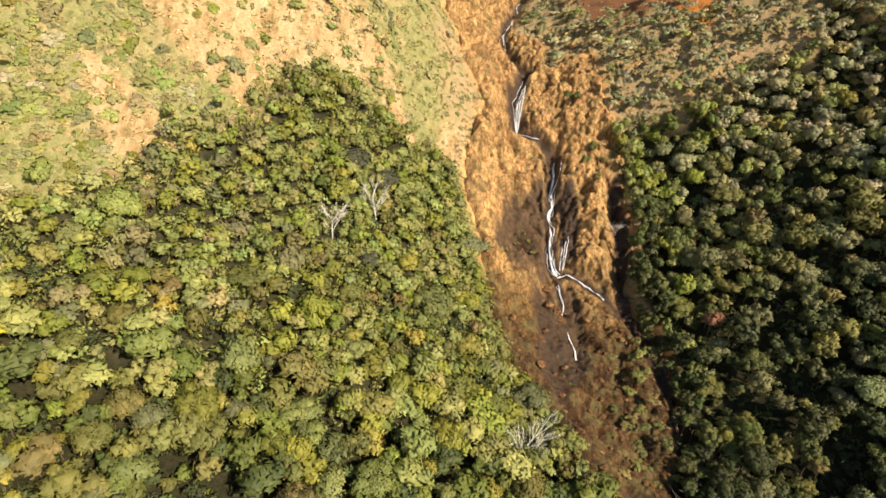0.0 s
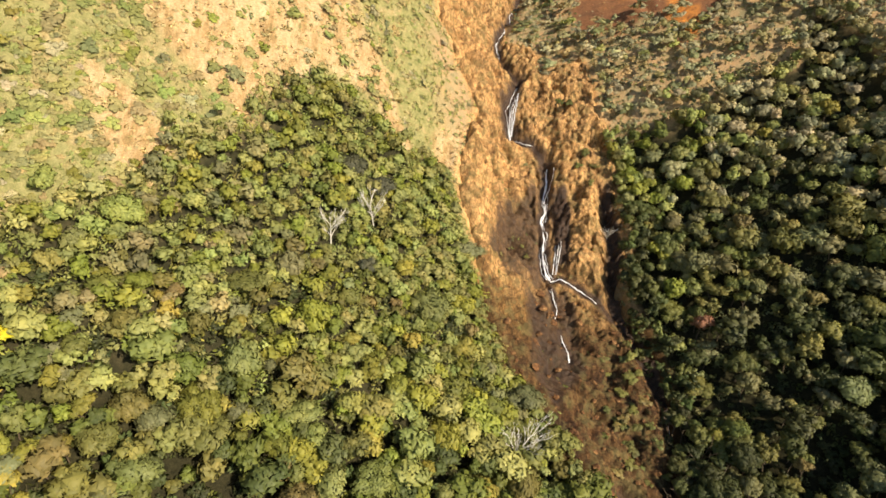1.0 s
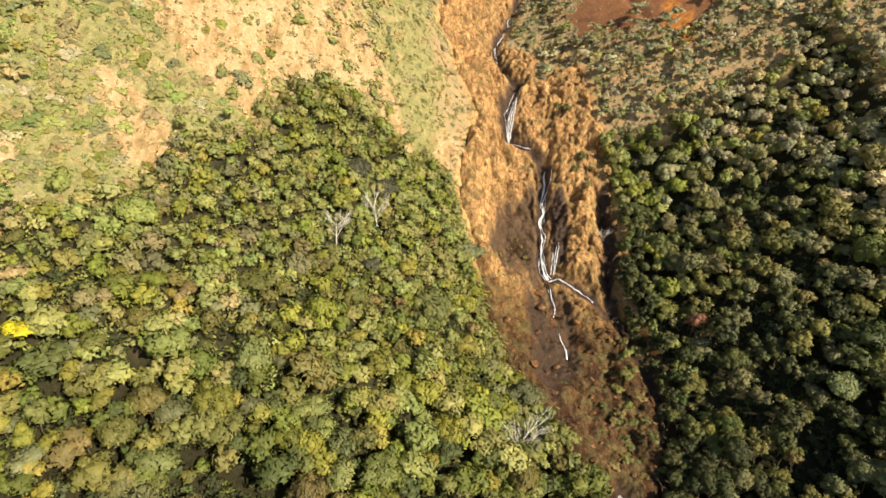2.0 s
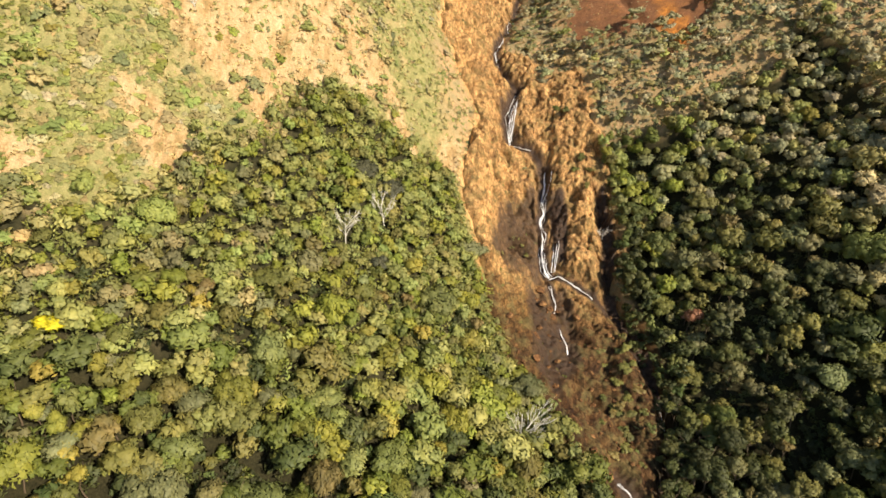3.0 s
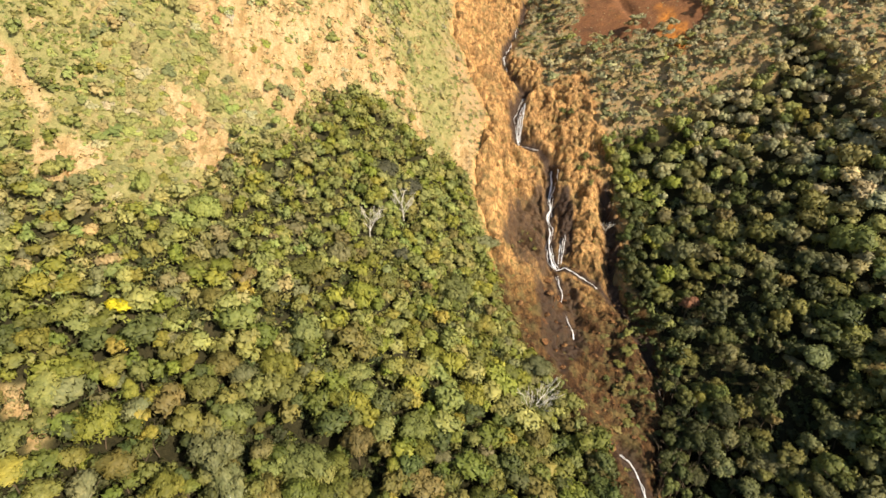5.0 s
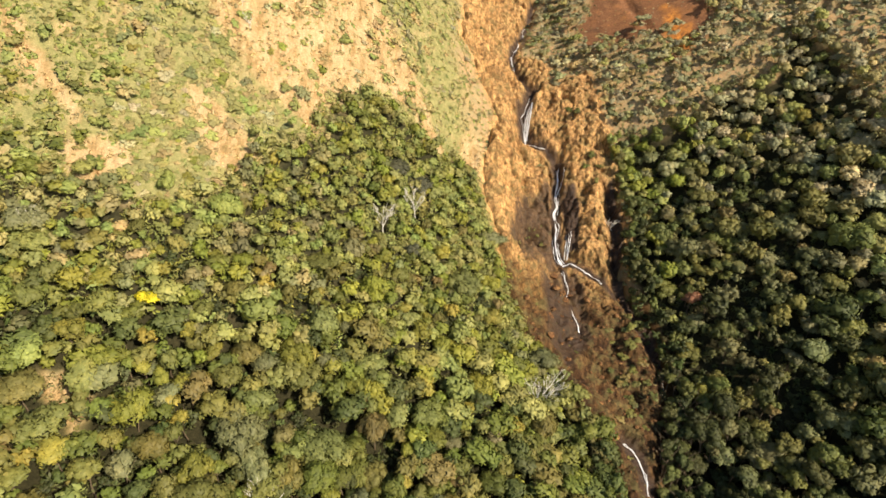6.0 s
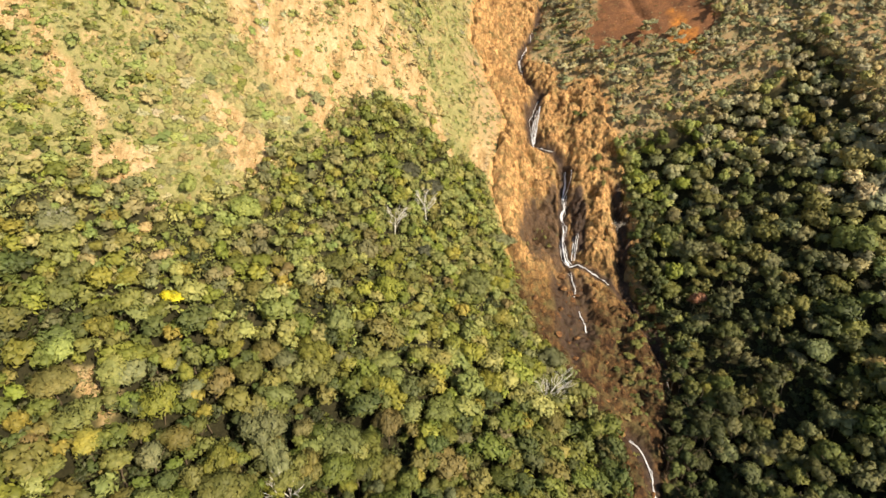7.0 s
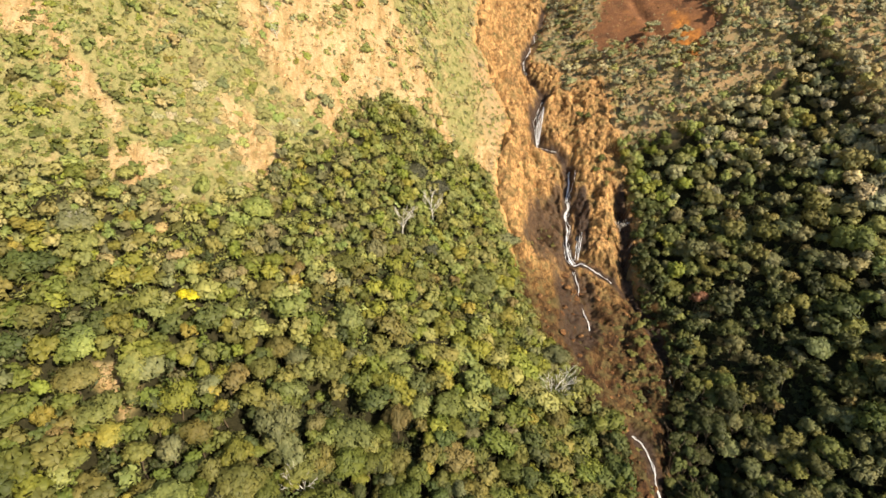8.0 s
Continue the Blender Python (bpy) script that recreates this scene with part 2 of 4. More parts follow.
GREEN_STRIP = [(-29.5, 162.5), (-10.7, 194.2), (-8.9, 167.5), (0.9, 156.9), (-1.9, 135.6), (-9.3, 134.0), (-11.0, 145.4), (-20.2, 151.7)]
RIM = [(47.7, 161.6), (56.2, 160.3), (68.9, 158.0), (80.1, 158.9), (89.3, 159.7), (101.1, 158.0), (106.2, 165.3)]
RIB = [(40.4, 151.8), (41.0, 137.1), (39.1, 125.7)]


BANK_EDGE = [(110, 13.5), (123, 12.8), (133, 12.6), (142, 14.1), (151, 16.7), (160, 18.1), (167, 18.0), (173, 16.0)]
CRACK = [(69.2, 223.4), (69.5, 210.5), (70.8, 202.6), (72.0, 192.2)]
ORANGE = [(80.0, 199.8), (83.5, 195.3), (82.9, 184.3), (82.5, 174.6), (79.1, 170.6), (77.2, 177.7), (77.5, 187.8)]


# ---- the lie of the land ----
def glide(ks, vs, y):
    """A smooth curve through (ks, vs), read at y."""
    ks, vs = np.asarray(ks, float), np.asarray(vs, float)
    m = np.gradient(vs, ks)
    y = np.clip(y, ks[0], ks[-1])
    i = np.clip(np.searchsorted(ks, y, side="right") - 1, 0, len(ks) - 2)
    h = ks[i + 1] - ks[i]
    u = (y - ks[i]) / h
    return ((1 + 2 * u) * (1 - u) ** 2 * vs[i] + u * (1 - u) ** 2 * h * m[i]
            + u * u * (3 - 2 * u) * vs[i + 1] + u * u * (u - 1) * h * m[i + 1])


def lattice(ix, iy, seed):
    h = (ix.astype(np.int64) * 374761393 + iy.astype(np.int64) * 668265263 + seed * 974634821) & 0x7FFFFFFF
    h = ((h ^ (h >> 13)) * 1274126177) & 0x7FFFFFFF
    return ((h ^ (h >> 16)) & 0xFFFF) / 65535.0


def rough(x, y, size, seed=0, octaves=3):
    """Smooth noise from -1 to 1 over the plan."""
    total, amp, norm = 0.0, 1.0, 0.0
    for o in range(octaves):
        u, v = x / size * 2 ** o, y / size * 2 ** o
        iu, iv = np.floor(u), np.floor(v)
        fu, fv = u - iu, v - iv
        fu, fv = fu * fu * (3 - 2 * fu), fv * fv * (3 - 2 * fv)
        s = seed * 17 + o
        a = lattice(iu, iv, s) * (1 - fu) + lattice(iu + 1, iv, s) * fu
        b = lattice(iu, iv + 1, s) * (1 - fu) + lattice(iu + 1, iv + 1, s) * fu
        total = total + amp * ((a * (1 - fv) + b * fv) * 2 - 1)
        norm += amp
        amp *= 0.5
    return total / norm


def blocks(x, y, size, seed=0):
    """Angular blocks packed side by side: flat tilted tops, sloping flanks, sharp joints where they meet. Metres."""
    u, v = x / size, y / size
    iu, iv = np.floor(u), np.floor(v)
    top = np.full(u.shape, -9.0)
    for du in (-1, 0, 1):
        for dv in (-1, 0, 1):
            cu, cv = iu + du, iv + dv
            ou, ov = u - cu - lattice(cu, cv, seed), v - cv - lattice(cu, cv, seed + 5)
            a = lattice(cu, cv, seed + 7) * 1.5
            p, q = np.cos(a) * ou + np.sin(a) * ov, np.cos(a) * ov - np.sin(a) * ou
            far = np.maximum(np.abs(p) * 1.1, np.abs(q) * 0.8)
            tilt = p * (lattice(cu, cv, seed + 12) - 0.5) + q * (lattice(cu, cv, seed + 14) - 0.5)
            top = np.maximum(top, 0.34 * lattice(cu, cv, seed + 9) + 0.9 * tilt - 1.4 * np.maximum(far - 0.36, 0))
    return (top - 0.1) * size


def inside(poly, x, y):
    """Signed distance to a closed outline in the plan, positive inside."""
    p = np.asarray(poly, float)
    best, odd = np.full(np.shape(x), 1e9), np.zeros(np.shape(x), bool)
    for (ax, ay), (bx, by) in zip(p, np.roll(p, -1, 0)):
        ex, ey = bx - ax, by - ay
        u = np.clip(((x - ax) * ex + (y - ay) * ey) / (ex * ex + ey * ey + 1e-9), 0, 1)
        best = np.minimum(best, np.hypot(x - ax - u * ex, y - ay - u * ey))
        if by != ay:
            odd ^= ((ay > y) != (by > y)) & (x < ex * (y - ay) / (by - ay) + ax)
    return np.where(odd, best, -best)


def near_line(line, x, y):
    """Distance to an open line in the plan."""
    p = np.asarray(line, float)
    best = np.full(np.shape(x), 1e9)
    for (ax, ay), (bx, by) in zip(p[:-1], p[1:]):
        ex, ey = bx - ax, by - ay
        u = np.clip(((x - ax) * ex + (y - ay) * ey) / (ex * ex + ey * ey + 1e-9), 0, 1)
        best = np.minimum(best, np.hypot(x - ax - u * ex, y - ay - u * ey))
    return best


def soft(a, b, v):
    u = np.clip((v - a) / (b - a), 0, 1)
    return u * u * (3 - 2 * u)


KNOTS = (-150, -60, 20, 50, 80, 110, 140, 170, 210, 260, 330, 450)
FLOOR = (-75, -55, -34, -27.5, -18.3, -4.2, 15.8, 42.0, 64.4, 90, 122, 165)
LEFT = (0.35, 0.4, 0.5, 0.59, 0.74, 0.89, 1.06, 1.2, 1.25, 1.1, 0.7, 0.3)
LEFT_FAR = (-0.05, -0.05, -0.07, -0.11, -0.17, -0.15, -0.05, 0.0, 0.0, 0.0, 0.0, 0.0)
RIGHT = (0.4, 0.5, 0.57, 0.56, 0.55, 0.62, 0.51, 0.42, 0.45, 0.4, 0.3, 0.2)


def valley_line(y):
    return glide((-150, -60, 20, 77, 95, 115, 135, 165, 205, 260, 450), (95, 70, 52, 42, 38, 33, 28, 24, 24, 30, 40), y)


def lie(x, y):
    """The valley's broad form, at the height of what grows on it."""
    d = x - valley_line(y)
    s = np.sqrt(d * d + 144) - 12
    s = s / (1 + (s / 230) ** 4) ** 0.25
    far = np.clip(-d - 40, 0, 150)
    return glide(KNOTS, FLOOR, y) + np.where(d < 0, glide(KNOTS, LEFT, y), glide(KNOTS, RIGHT, y)) * s + glide(KNOTS, LEFT_FAR, y) * far


def woods(x, y):
    """Signed distance into the closed forest."""
    d = np.maximum(inside(FOREST_LEFT, x, y), inside(FOREST_RIGHT, x, y))
    return d + 1.8 * rough(x, y, 7, 3, 2)


def stony(x, y):
    return inside(ROCK, x, y) + 2.2 * rough(x, y, 6, 11, 3) + 5.0 * soft(125, 150, y) * rough(x, y, 15, 13, 3)


def bareness(x, y):
    d = inside(BARE, x, y)
    for spot in BARE_SPOTS:
        d = np.maximum(d, inside(spot, x, y) * 2.5 + (3 if spot[0][1] > 60 else -1.2))
    d = np.maximum(d, 3.5 - 1.5 * near_line(RIM, x, y))
    d = np.minimum(d, 3 - inside(GREEN_STRIP, x, y))
    return d - 1.0 + 8.0 * rough(x, y, 9, 21, 4)


def reddish(x, y):
    return inside(RED_SOIL, x, y) - 0.5 + 7.0 * rough(x, y, 9, 31, 5)


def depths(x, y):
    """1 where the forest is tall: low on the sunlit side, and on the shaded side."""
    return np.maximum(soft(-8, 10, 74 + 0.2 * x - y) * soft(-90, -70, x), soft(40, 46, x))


def iron(x, y):
    # lower ravine: browner rock that also carries painted shade
    return soft(-14, 8, 114 - y + 9 * rough(x, y, 12, 103))


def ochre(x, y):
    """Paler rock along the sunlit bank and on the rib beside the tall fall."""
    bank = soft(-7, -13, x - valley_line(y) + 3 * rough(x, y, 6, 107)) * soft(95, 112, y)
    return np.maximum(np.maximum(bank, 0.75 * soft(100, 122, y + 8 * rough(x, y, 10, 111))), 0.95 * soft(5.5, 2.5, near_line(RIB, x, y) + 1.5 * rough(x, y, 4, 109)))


def soil(x, y):
    """The ground's height under the plants."""
    z = lie(x, y) - 0.4 - (2.1 + 3.9 * depths(x, y)) * soft(-1, 8, woods(x, y))
    z = z + 0.8 * rough(x, y, 14, 41) + 0.25 * rough(x, y, 3.2, 43, 2)
    # sharp little spurs and gullies on the open grass face
    open_face = soft(-6, 6, inside(BARE, x, y))
    z = z + open_face * (4.4 * (0.35 - np.abs(rough(x * 1.2 + y * 0.5, y * 0.5 - x * 0.2, 8, 47, 4))) + 0.9 * rough(x, y, 2.6, 49, 2))
    strip = soft(-14, -6, x + 0.15 * (y - 140)) * soft(122, 134, y) * soft(-5, -9, x - valley_line(y))
    z = z + strip * (2.6 * (0.3 - np.abs(rough(x * 1.3 + y * 0.35, y * 0.35, 5, 45, 3))) + 0.6 * rough(x, y, 2.2, 46, 2))
    st = stony(x, y)
    r = soft(-2, 4, st)
    z = z + 1.2 * r
    z = z - 5.4 * np.exp(-(near_line(GULLY, x, y) / 2.6) ** 2)
    # the raised slab of the bank, which breaks off along a sharp edge
    z = z + 1.8 * soft(-0.25, 0.25, np.interp(y, *zip(*BANK_EDGE)) - x + 0.7 * rough(x, y, 5, 42, 3)) * soft(112, 124, y) * soft(176, 168, y) * r
    z = z + 2.2 * np.exp(-(near_line(RIB, x, y) / 4.2) ** 2)
    for line, cut in ((FALL_B, 1.8), (FALL_A, 2.4), (UPPER, 3.4), (OUT, 1.0), (LINK, 1.2), (BOTTOM, 1.0)):
        z = z - cut * np.exp(-(near_line(line, x, y) / 2.4) ** 2)
    z = z - 1.4 * soft(-0.5, 0.6, inside(WET_WALL, x, y) + 1.8 * rough(x, y * 0.6, 4, 51, 3))
    z = z - 0.9 * soft(-0.8, 0.8, inside(CLEFT, x, y) + 1.2 * rough(x, y * 0.6, 3, 55, 3))
    z = z - 1.6 * np.exp(-(near_line(CRACK, x, y) / 1.2) ** 2)
    return z - 1.2 * soft(-1.5, 2, inside(WET_HOLLOW, x, y))


def relief(x, y):
    """How far the ravine's rock stands out of its slope: ledges, split blocks and joints, in true metres along the slope."""
    st = stony(x, y)
    calm = 1.0
    for line in (FALL_A, FALL_A_SIDE, LINK, FALL_B, OUT, BOTTOM, UPPER):
        calm = np.minimum(calm, soft(0.4, 2.6, near_line(line, x, y)) * 0.75 + 0.25)
    calm = calm * (1 - 0.3 * iron(x, y))
    # the slab of the sunlit bank and the wet wall are only lightly split
    calm = calm * (1 - 0.15 * soft(-7, -11, x - valley_line(y)) * soft(118, 130, y) * soft(172, 164, y)) * (1 - 0.15 * soft(-1, 1, inside(WET_WALL, x, y)))
    v = 1.32 * y
    wx, wv = x + 0.6 * rough(x, v, 5, 57, 3), v + 0.6 * rough(x, v, 5, 59, 3)
    h = 1.5 * (0.55 - np.abs(rough(wx + wv * 0.2, wv * 0.6, 11.0, 63, 2)))
    h = h + 0.8 * blocks(wx + 0.25 * wv, wv * 0.8, 5.0, 61) + 1.0 * blocks(wx - 0.2 * wv + 3.3, wv * 0.85, 2.1, 67)
    h = h + 1.0 * blocks(x + 0.15 * v, v * 0.9 + 7.7, 0.95, 69)
    return h * calm * soft(-0.5, 2.5, st)


def rock_point(x, y, over=0.0):
    """The place of the rock's face at (x, y) of the plan, set off along the slope's normal."""
    z = soil(x, y) + 0.45 - 2.4 * (1 - soft(-0.8, 1.6, stony(x, y)))
    zx, zy = (lie(x + 1, y) - lie(x - 1, y)) / 2, (lie(x, y + 1) - lie(x, y - 1)) / 2
    h = (relief(x, y) + over) / np.sqrt(1 + zx * zx + zy * zy)
    return x - zx * h, y - zy * h, z + h


def sheet(name, xs, ys, height, keep=None):
    """A sheet of quads over the plan."""
    X, Y = np.meshgrid(xs, ys)
    place = height(X, Y)
    nx, ny = len(xs), len(ys)
    i = np.arange(nx * ny).reshape(ny, nx)
    quads = np.stack([i[:-1, :-1], i[:-1, 1:], i[1:, 1:], i[1:, :-1]], -1).reshape(-1, 4)
    co = np.stack(place if isinstance(place, tuple) else [X, Y, place], -1).reshape(-1, 3)
    if keep is not None:
        ok = keep(X, Y).reshape(-1)
        quads = quads[ok[quads].any(1)]
        used = np.unique(quads)
        back = np.zeros(len(co), int)
        back[used] = np.arange(len(used))
        quads, co = back[quads], co[used]
    me = fast_mesh(name, co, quads)
    return me, co


def fast_mesh(name, co, faces):
    """A mesh from arrays of places and of equal-sided faces."""
    me = bpy.data.meshes.new(name)
    n = faces.shape[1]
    me.vertices.add(len(co))
    me.vertices.foreach_set("co", np.ascontiguousarray(co, np.float32).ravel())
    me.loops.add(faces.size)
    me.loops.foreach_set("vertex_index", np.ascontiguousarray(faces, np.int32).ravel())
    me.polygons.add(len(faces))
    me.polygons.foreach_set("loop_start", np.arange(0, faces.size, n, dtype=np.int32))
    me.update(calc_edges=True)
    me.validate()
    return me


def mask(me, name, values):
    me.attributes.new(name, "FLOAT", "POINT").data.foreach_set("value", np.ascontiguousarray(values, np.float32))


def stretch(lo, hi, step, end):
    """Even steps between lo and hi, growing ones out to the horizon."""
    out, s, a = [], step, 0.0
    while a < end:
        s *= 1.13
        a += s
        out.append(a)
    return np.concatenate([lo - np.array(out)[::-1], np.arange(lo, hi, step), hi + np.array(out)])


# ---- ground ----
me, co = sheet("ground", stretch(-130, 150, 1.15, 2200), stretch(15, 265, 1.15, 2200), lambda x, y: soil(x, y) - 4.5 * soft(0.3, 4.0, stony(x, y)))
gx, gy = co[:, 0], co[:, 1]
wd = soft(-1.0, 2.0, woods(gx, gy))
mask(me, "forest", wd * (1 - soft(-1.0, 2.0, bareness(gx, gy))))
# where the floor's colour takes on the deepest painted shade
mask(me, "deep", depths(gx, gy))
mask(me, "iron", iron(gx, gy))
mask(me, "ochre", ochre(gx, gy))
mask(me, "rock", soft(-1.5, 0.5, stony(gx, gy)))
mask(me, "bare", soft(-1.5, 2.5, bareness(gx, gy)))
mask(me, "red", soft(-2.0, 2.0, reddish(gx, gy)))
mask(me, "orange", soft(-3.0, 3.0, inside(ORANGE, gx, gy) + 4 * rough(gx, gy, 4, 33, 3)))
mask(me, "moor", soft(-4, 6, gx - valley_line(gy) + 24 * soft(122, 134, gy) + 6 * rough(gx, gy, 9, 77)))
me.materials.append(GROUND)
me.polygons.foreach_set("use_smooth", np.ones(len(me.polygons), bool))
tagged(new("ground", me), "steep valley sides of dry grass and bare soil", "ground", kind="structure")

me, co = sheet("rock_bed", np.arange(-6, 66, 0.3), np.arange(24, 262, 0.25), rock_point, lambda x, y: stony(x, y) > -1.2)
wet = np.full(len(co), 0.0)
bx, by = co[:, 0], co[:, 1]
# GULLY's entry paints the edge trees' shade as dark rock around its stream
for line, w in ((FALL_A, 2.2), (FALL_B, 2.2), (UPPER, 1.5), (LINK, 1.5), (OUT, 1.2), (TRICKLE, 1.6), (TRICKLE_LOW, 1.5), (GULLY, 2.2), (BOTTOM, 2.2)):
    wet = np.maximum(wet, 1 - soft(0.35 * w, 1.5 * w, near_line(line, bx, by) + 0.8 * rough(bx, by, 2.5, 81)))
for poly, w, blur in ((WET_WALL, 0.85, 1.5), (WET_HOLLOW, 0.85, 2.0), (CLEFT, 1.0, 0.9)):
    wet = np.maximum(wet, w * soft(-blur, 0.5 * blur, inside(poly, bx, by) + blur * rough(bx, by * 0.5, 3, 83)) * soft(-1.1, -0.3, rough(bx + 0.4 * by, by * 0.2, 3.5, 85, 3) + (0.8 if w == 1.0 else 0.0)))
mask(me, "wet", wet)
mask(me, "iron", iron(bx, by))
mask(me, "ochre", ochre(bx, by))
me.materials.append(ROCK_MAT)
tagged(new("rock_bed", me), "ochre and red-brown bedrock of the ravine, wet beside the water", "rock", kind="structure")


# ---- plants ----
def knob(subdiv):
    """A unit ball as arrays."""
    bm = bmesh.new()
    bmesh.ops.create_icosphere(bm, subdivisions=subdiv, radius=1.0)
    bm.verts.index_update()
    co = np.array([v.co[:] for v in bm.verts])
    tri = np.array([[v.index for v in f.verts] for f in bm.faces])
    bm.free()
    return co, tri


BALL_0, BALL_1 = knob(1), knob(2)


def foliage(rng, lobes, leaves, leaf, flat=0.8, ball=BALL_1, core=True, spread=0.74, heart=0.50, plump=1.0):
    """A crown about 1 wide each way from its middle: separate uneven lobes, each a loose shell set about with leaves.
    Arrays of places, triangles, soft outward normals, and a shade for each lobe."""
    squash = np.array([1, 1, flat])
    a = np.arange(lobes) * 2.4 + rng.uniform(-0.5, 0.5, lobes)
    r = spread * np.sqrt((np.arange(lobes) + rng.uniform(0.2, 0.9, lobes)) / lobes)
    z = flat * (0.62 * np.sqrt(np.clip(1 - r * r, 0, 1)) - 0.22 + rng.uniform(-0.22, 0.22, lobes))
    mids = np.concatenate([[[0, 0, -0.05]], np.stack([r * np.cos(a), r * np.sin(a), z], 1)])
    sizes = np.concatenate([[heart], rng.uniform(0.20, 0.42, lobes) * plump * (1.12 - 0.25 * r)])
    shade = rng.uniform(0, 1, lobes + 1)
    verts, tris, nors, tone_of, n = [], [], [], [], 0

    def buried(p, i, depth):
        gap = np.linalg.norm((mids[None] - p[:, None]) / squash, axis=2) / sizes
        gap[np.arange(len(p)), i] = 9
        return (gap < depth).any(1)

    if core:
        cor = ball[0][ball[1]]
        mid = cor.mean(1)
        keep = mid[:, 2] > -0.35
        cor, mid = cor[keep], mid[keep]
        for i, (m, size) in enumerate(zip(mids, sizes)):
            arm = cor - mid[:, None]
            tilt = rng.normal(size=(len(mid), 1, 3)) * 0.4
            arm = (arm + np.cross(tilt, arm)) * rng.uniform(0.85, 1.2, (len(mid), 1, 1))
            shell = m + ((mid * rng.uniform(0.8, 1.1, (len(mid), 1)))[:, None] + arm) * size * 0.84 * squash
            shell = shell[~buried(shell.mean(1), np.full(len(mid), i), 0.7)]
            if not len(shell):
                continue
            verts.append(shell.reshape(-1, 3))
            nors.append((shell - m).reshape(-1, 3))
            tone_of.append(np.full(len(shell) * 3, shade[i] * 0.9))
            tris.append(np.arange(len(shell) * 3).reshape(-1, 3) + n)
            n += len(shell) * 3
    weight = sizes ** 2 / (sizes ** 2).sum()
    pick_i = rng.choice(len(sizes), leaves * 5, p=weight)
    d = rng.normal(size=(leaves * 5, 3))
    d /= np.linalg.norm(d, axis=1)[:, None]
    p = mids[pick_i] + d * (sizes[pick_i] * rng.uniform(0.84, 1.2, leaves * 5))[:, None] * squash
    good = (d[:, 2] > -0.4) & ~buried(p, pick_i, 0.85)
    p, d, pick_i = p[good][:leaves], d[good][:leaves], pick_i[good][:leaves]
    k = len(p)
    up = 0.8 * d + rng.normal(size=(k, 3)) * 0.38 + [0, 0, 0.12]
    up /= np.linalg.norm(up, axis=1)[:, None]
    side = np.cross(up, rng.normal(size=(k, 3)))
    side /= np.linalg.norm(side, axis=1)[:, None]
    other = np.cross(up, side)
    length, width = leaf * rng.uniform(0.7, 1.3, (k, 1)), leaf * rng.uniform(0.36, 0.62, (k, 1))
    droop = up * leaf * rng.uniform(-0.3, 0.15, (k, 1))
    quad = np.stack([p - side * length, p - other * width + up * leaf * 0.1, p + side * length + droop, p + other * width + up * leaf * 0.1], 1)
    verts.append(quad.reshape(-1, 3))
    soft_way = 0.8 * d + 0.7 * p / (np.linalg.norm(p, axis=1)[:, None] + 0.1) + 0.45 * up
    nors.append(np.repeat(soft_way, 4, 0))
    tone_of.append(np.repeat(shade[pick_i], 4))
    tris.append((np.arange(k)[:, None, None] * 4 + np.array([[0, 1, 2], [0, 2, 3]])).reshape(-1, 3) + n)
    co, tri, nor = np.concatenate(verts), np.concatenate(tris), np.concatenate(nors)
    nor /= np.linalg.norm(nor, axis=1)[:, None] + 1e-9
    face = np.cross(co[tri[:, 1]] - co[tri[:, 0]], co[tri[:, 2]] - co[tri[:, 0]])
    wrong = (face * nor[tri[:, 0]]).sum(1) < 0
    tri[wrong] = tri[wrong][:, ::-1]
    return co, tri, nor, np.concatenate(tone_of)


def leafy_mesh(name, co, tri, nor, lobe, leaf):
    """Foliage as a mesh with soft normals, so that a crown is shaded as a whole."""
    me = fast_mesh(name, co, tri)
    mask(me, "lobe", lobe)
    nor = nor + [0, 0, 0.8 if name == "foliage" else 0.3]
    nor /= np.linalg.norm(nor, axis=1)[:, None] + 1e-9
    me.polygons.foreach_set("use_smooth", np.ones(len(tri), bool))
    me.normals_split_custom_set_from_vertices(nor.astype(np.float32))
    me.materials.append(leaf)
    return me


def tube(bm, a, b, ra, rb, sides=6):
    """A tapered limb from a to b."""
    a, b = Vector(a), Vector(b)
    z = (b - a).normalized()
    x = z.orthogonal().normalized()
    y = z.cross(x)
    rings = [[bm.verts.new(p + (x * math.cos(t) + y * math.sin(t)) * r) for t in [i * 2 * math.pi / sides for i in range(sides)]] for p, r in ((a, ra), (b, rb))]
    for i in range(sides):
        bm.faces.new((rings[0][i], rings[0][(i + 1) % sides], rings[1][(i + 1) % sides], rings[1][i]))
    bm.faces.new(rings[1])


def part(name, data, material, parent, label=""):
    """Links a bmesh or a mesh as one mesh object under a thing or a part."""
    if isinstance(data, bmesh.types.BMesh):
        me = bpy.data.meshes.new(name)
        data.to_mesh(me)
        data.free()
    else:
        me = data
    if not me.materials:
        me.materials.append(material)
    ob = new(name, me)
    ob.parent = parent
    return tagged(ob, label)


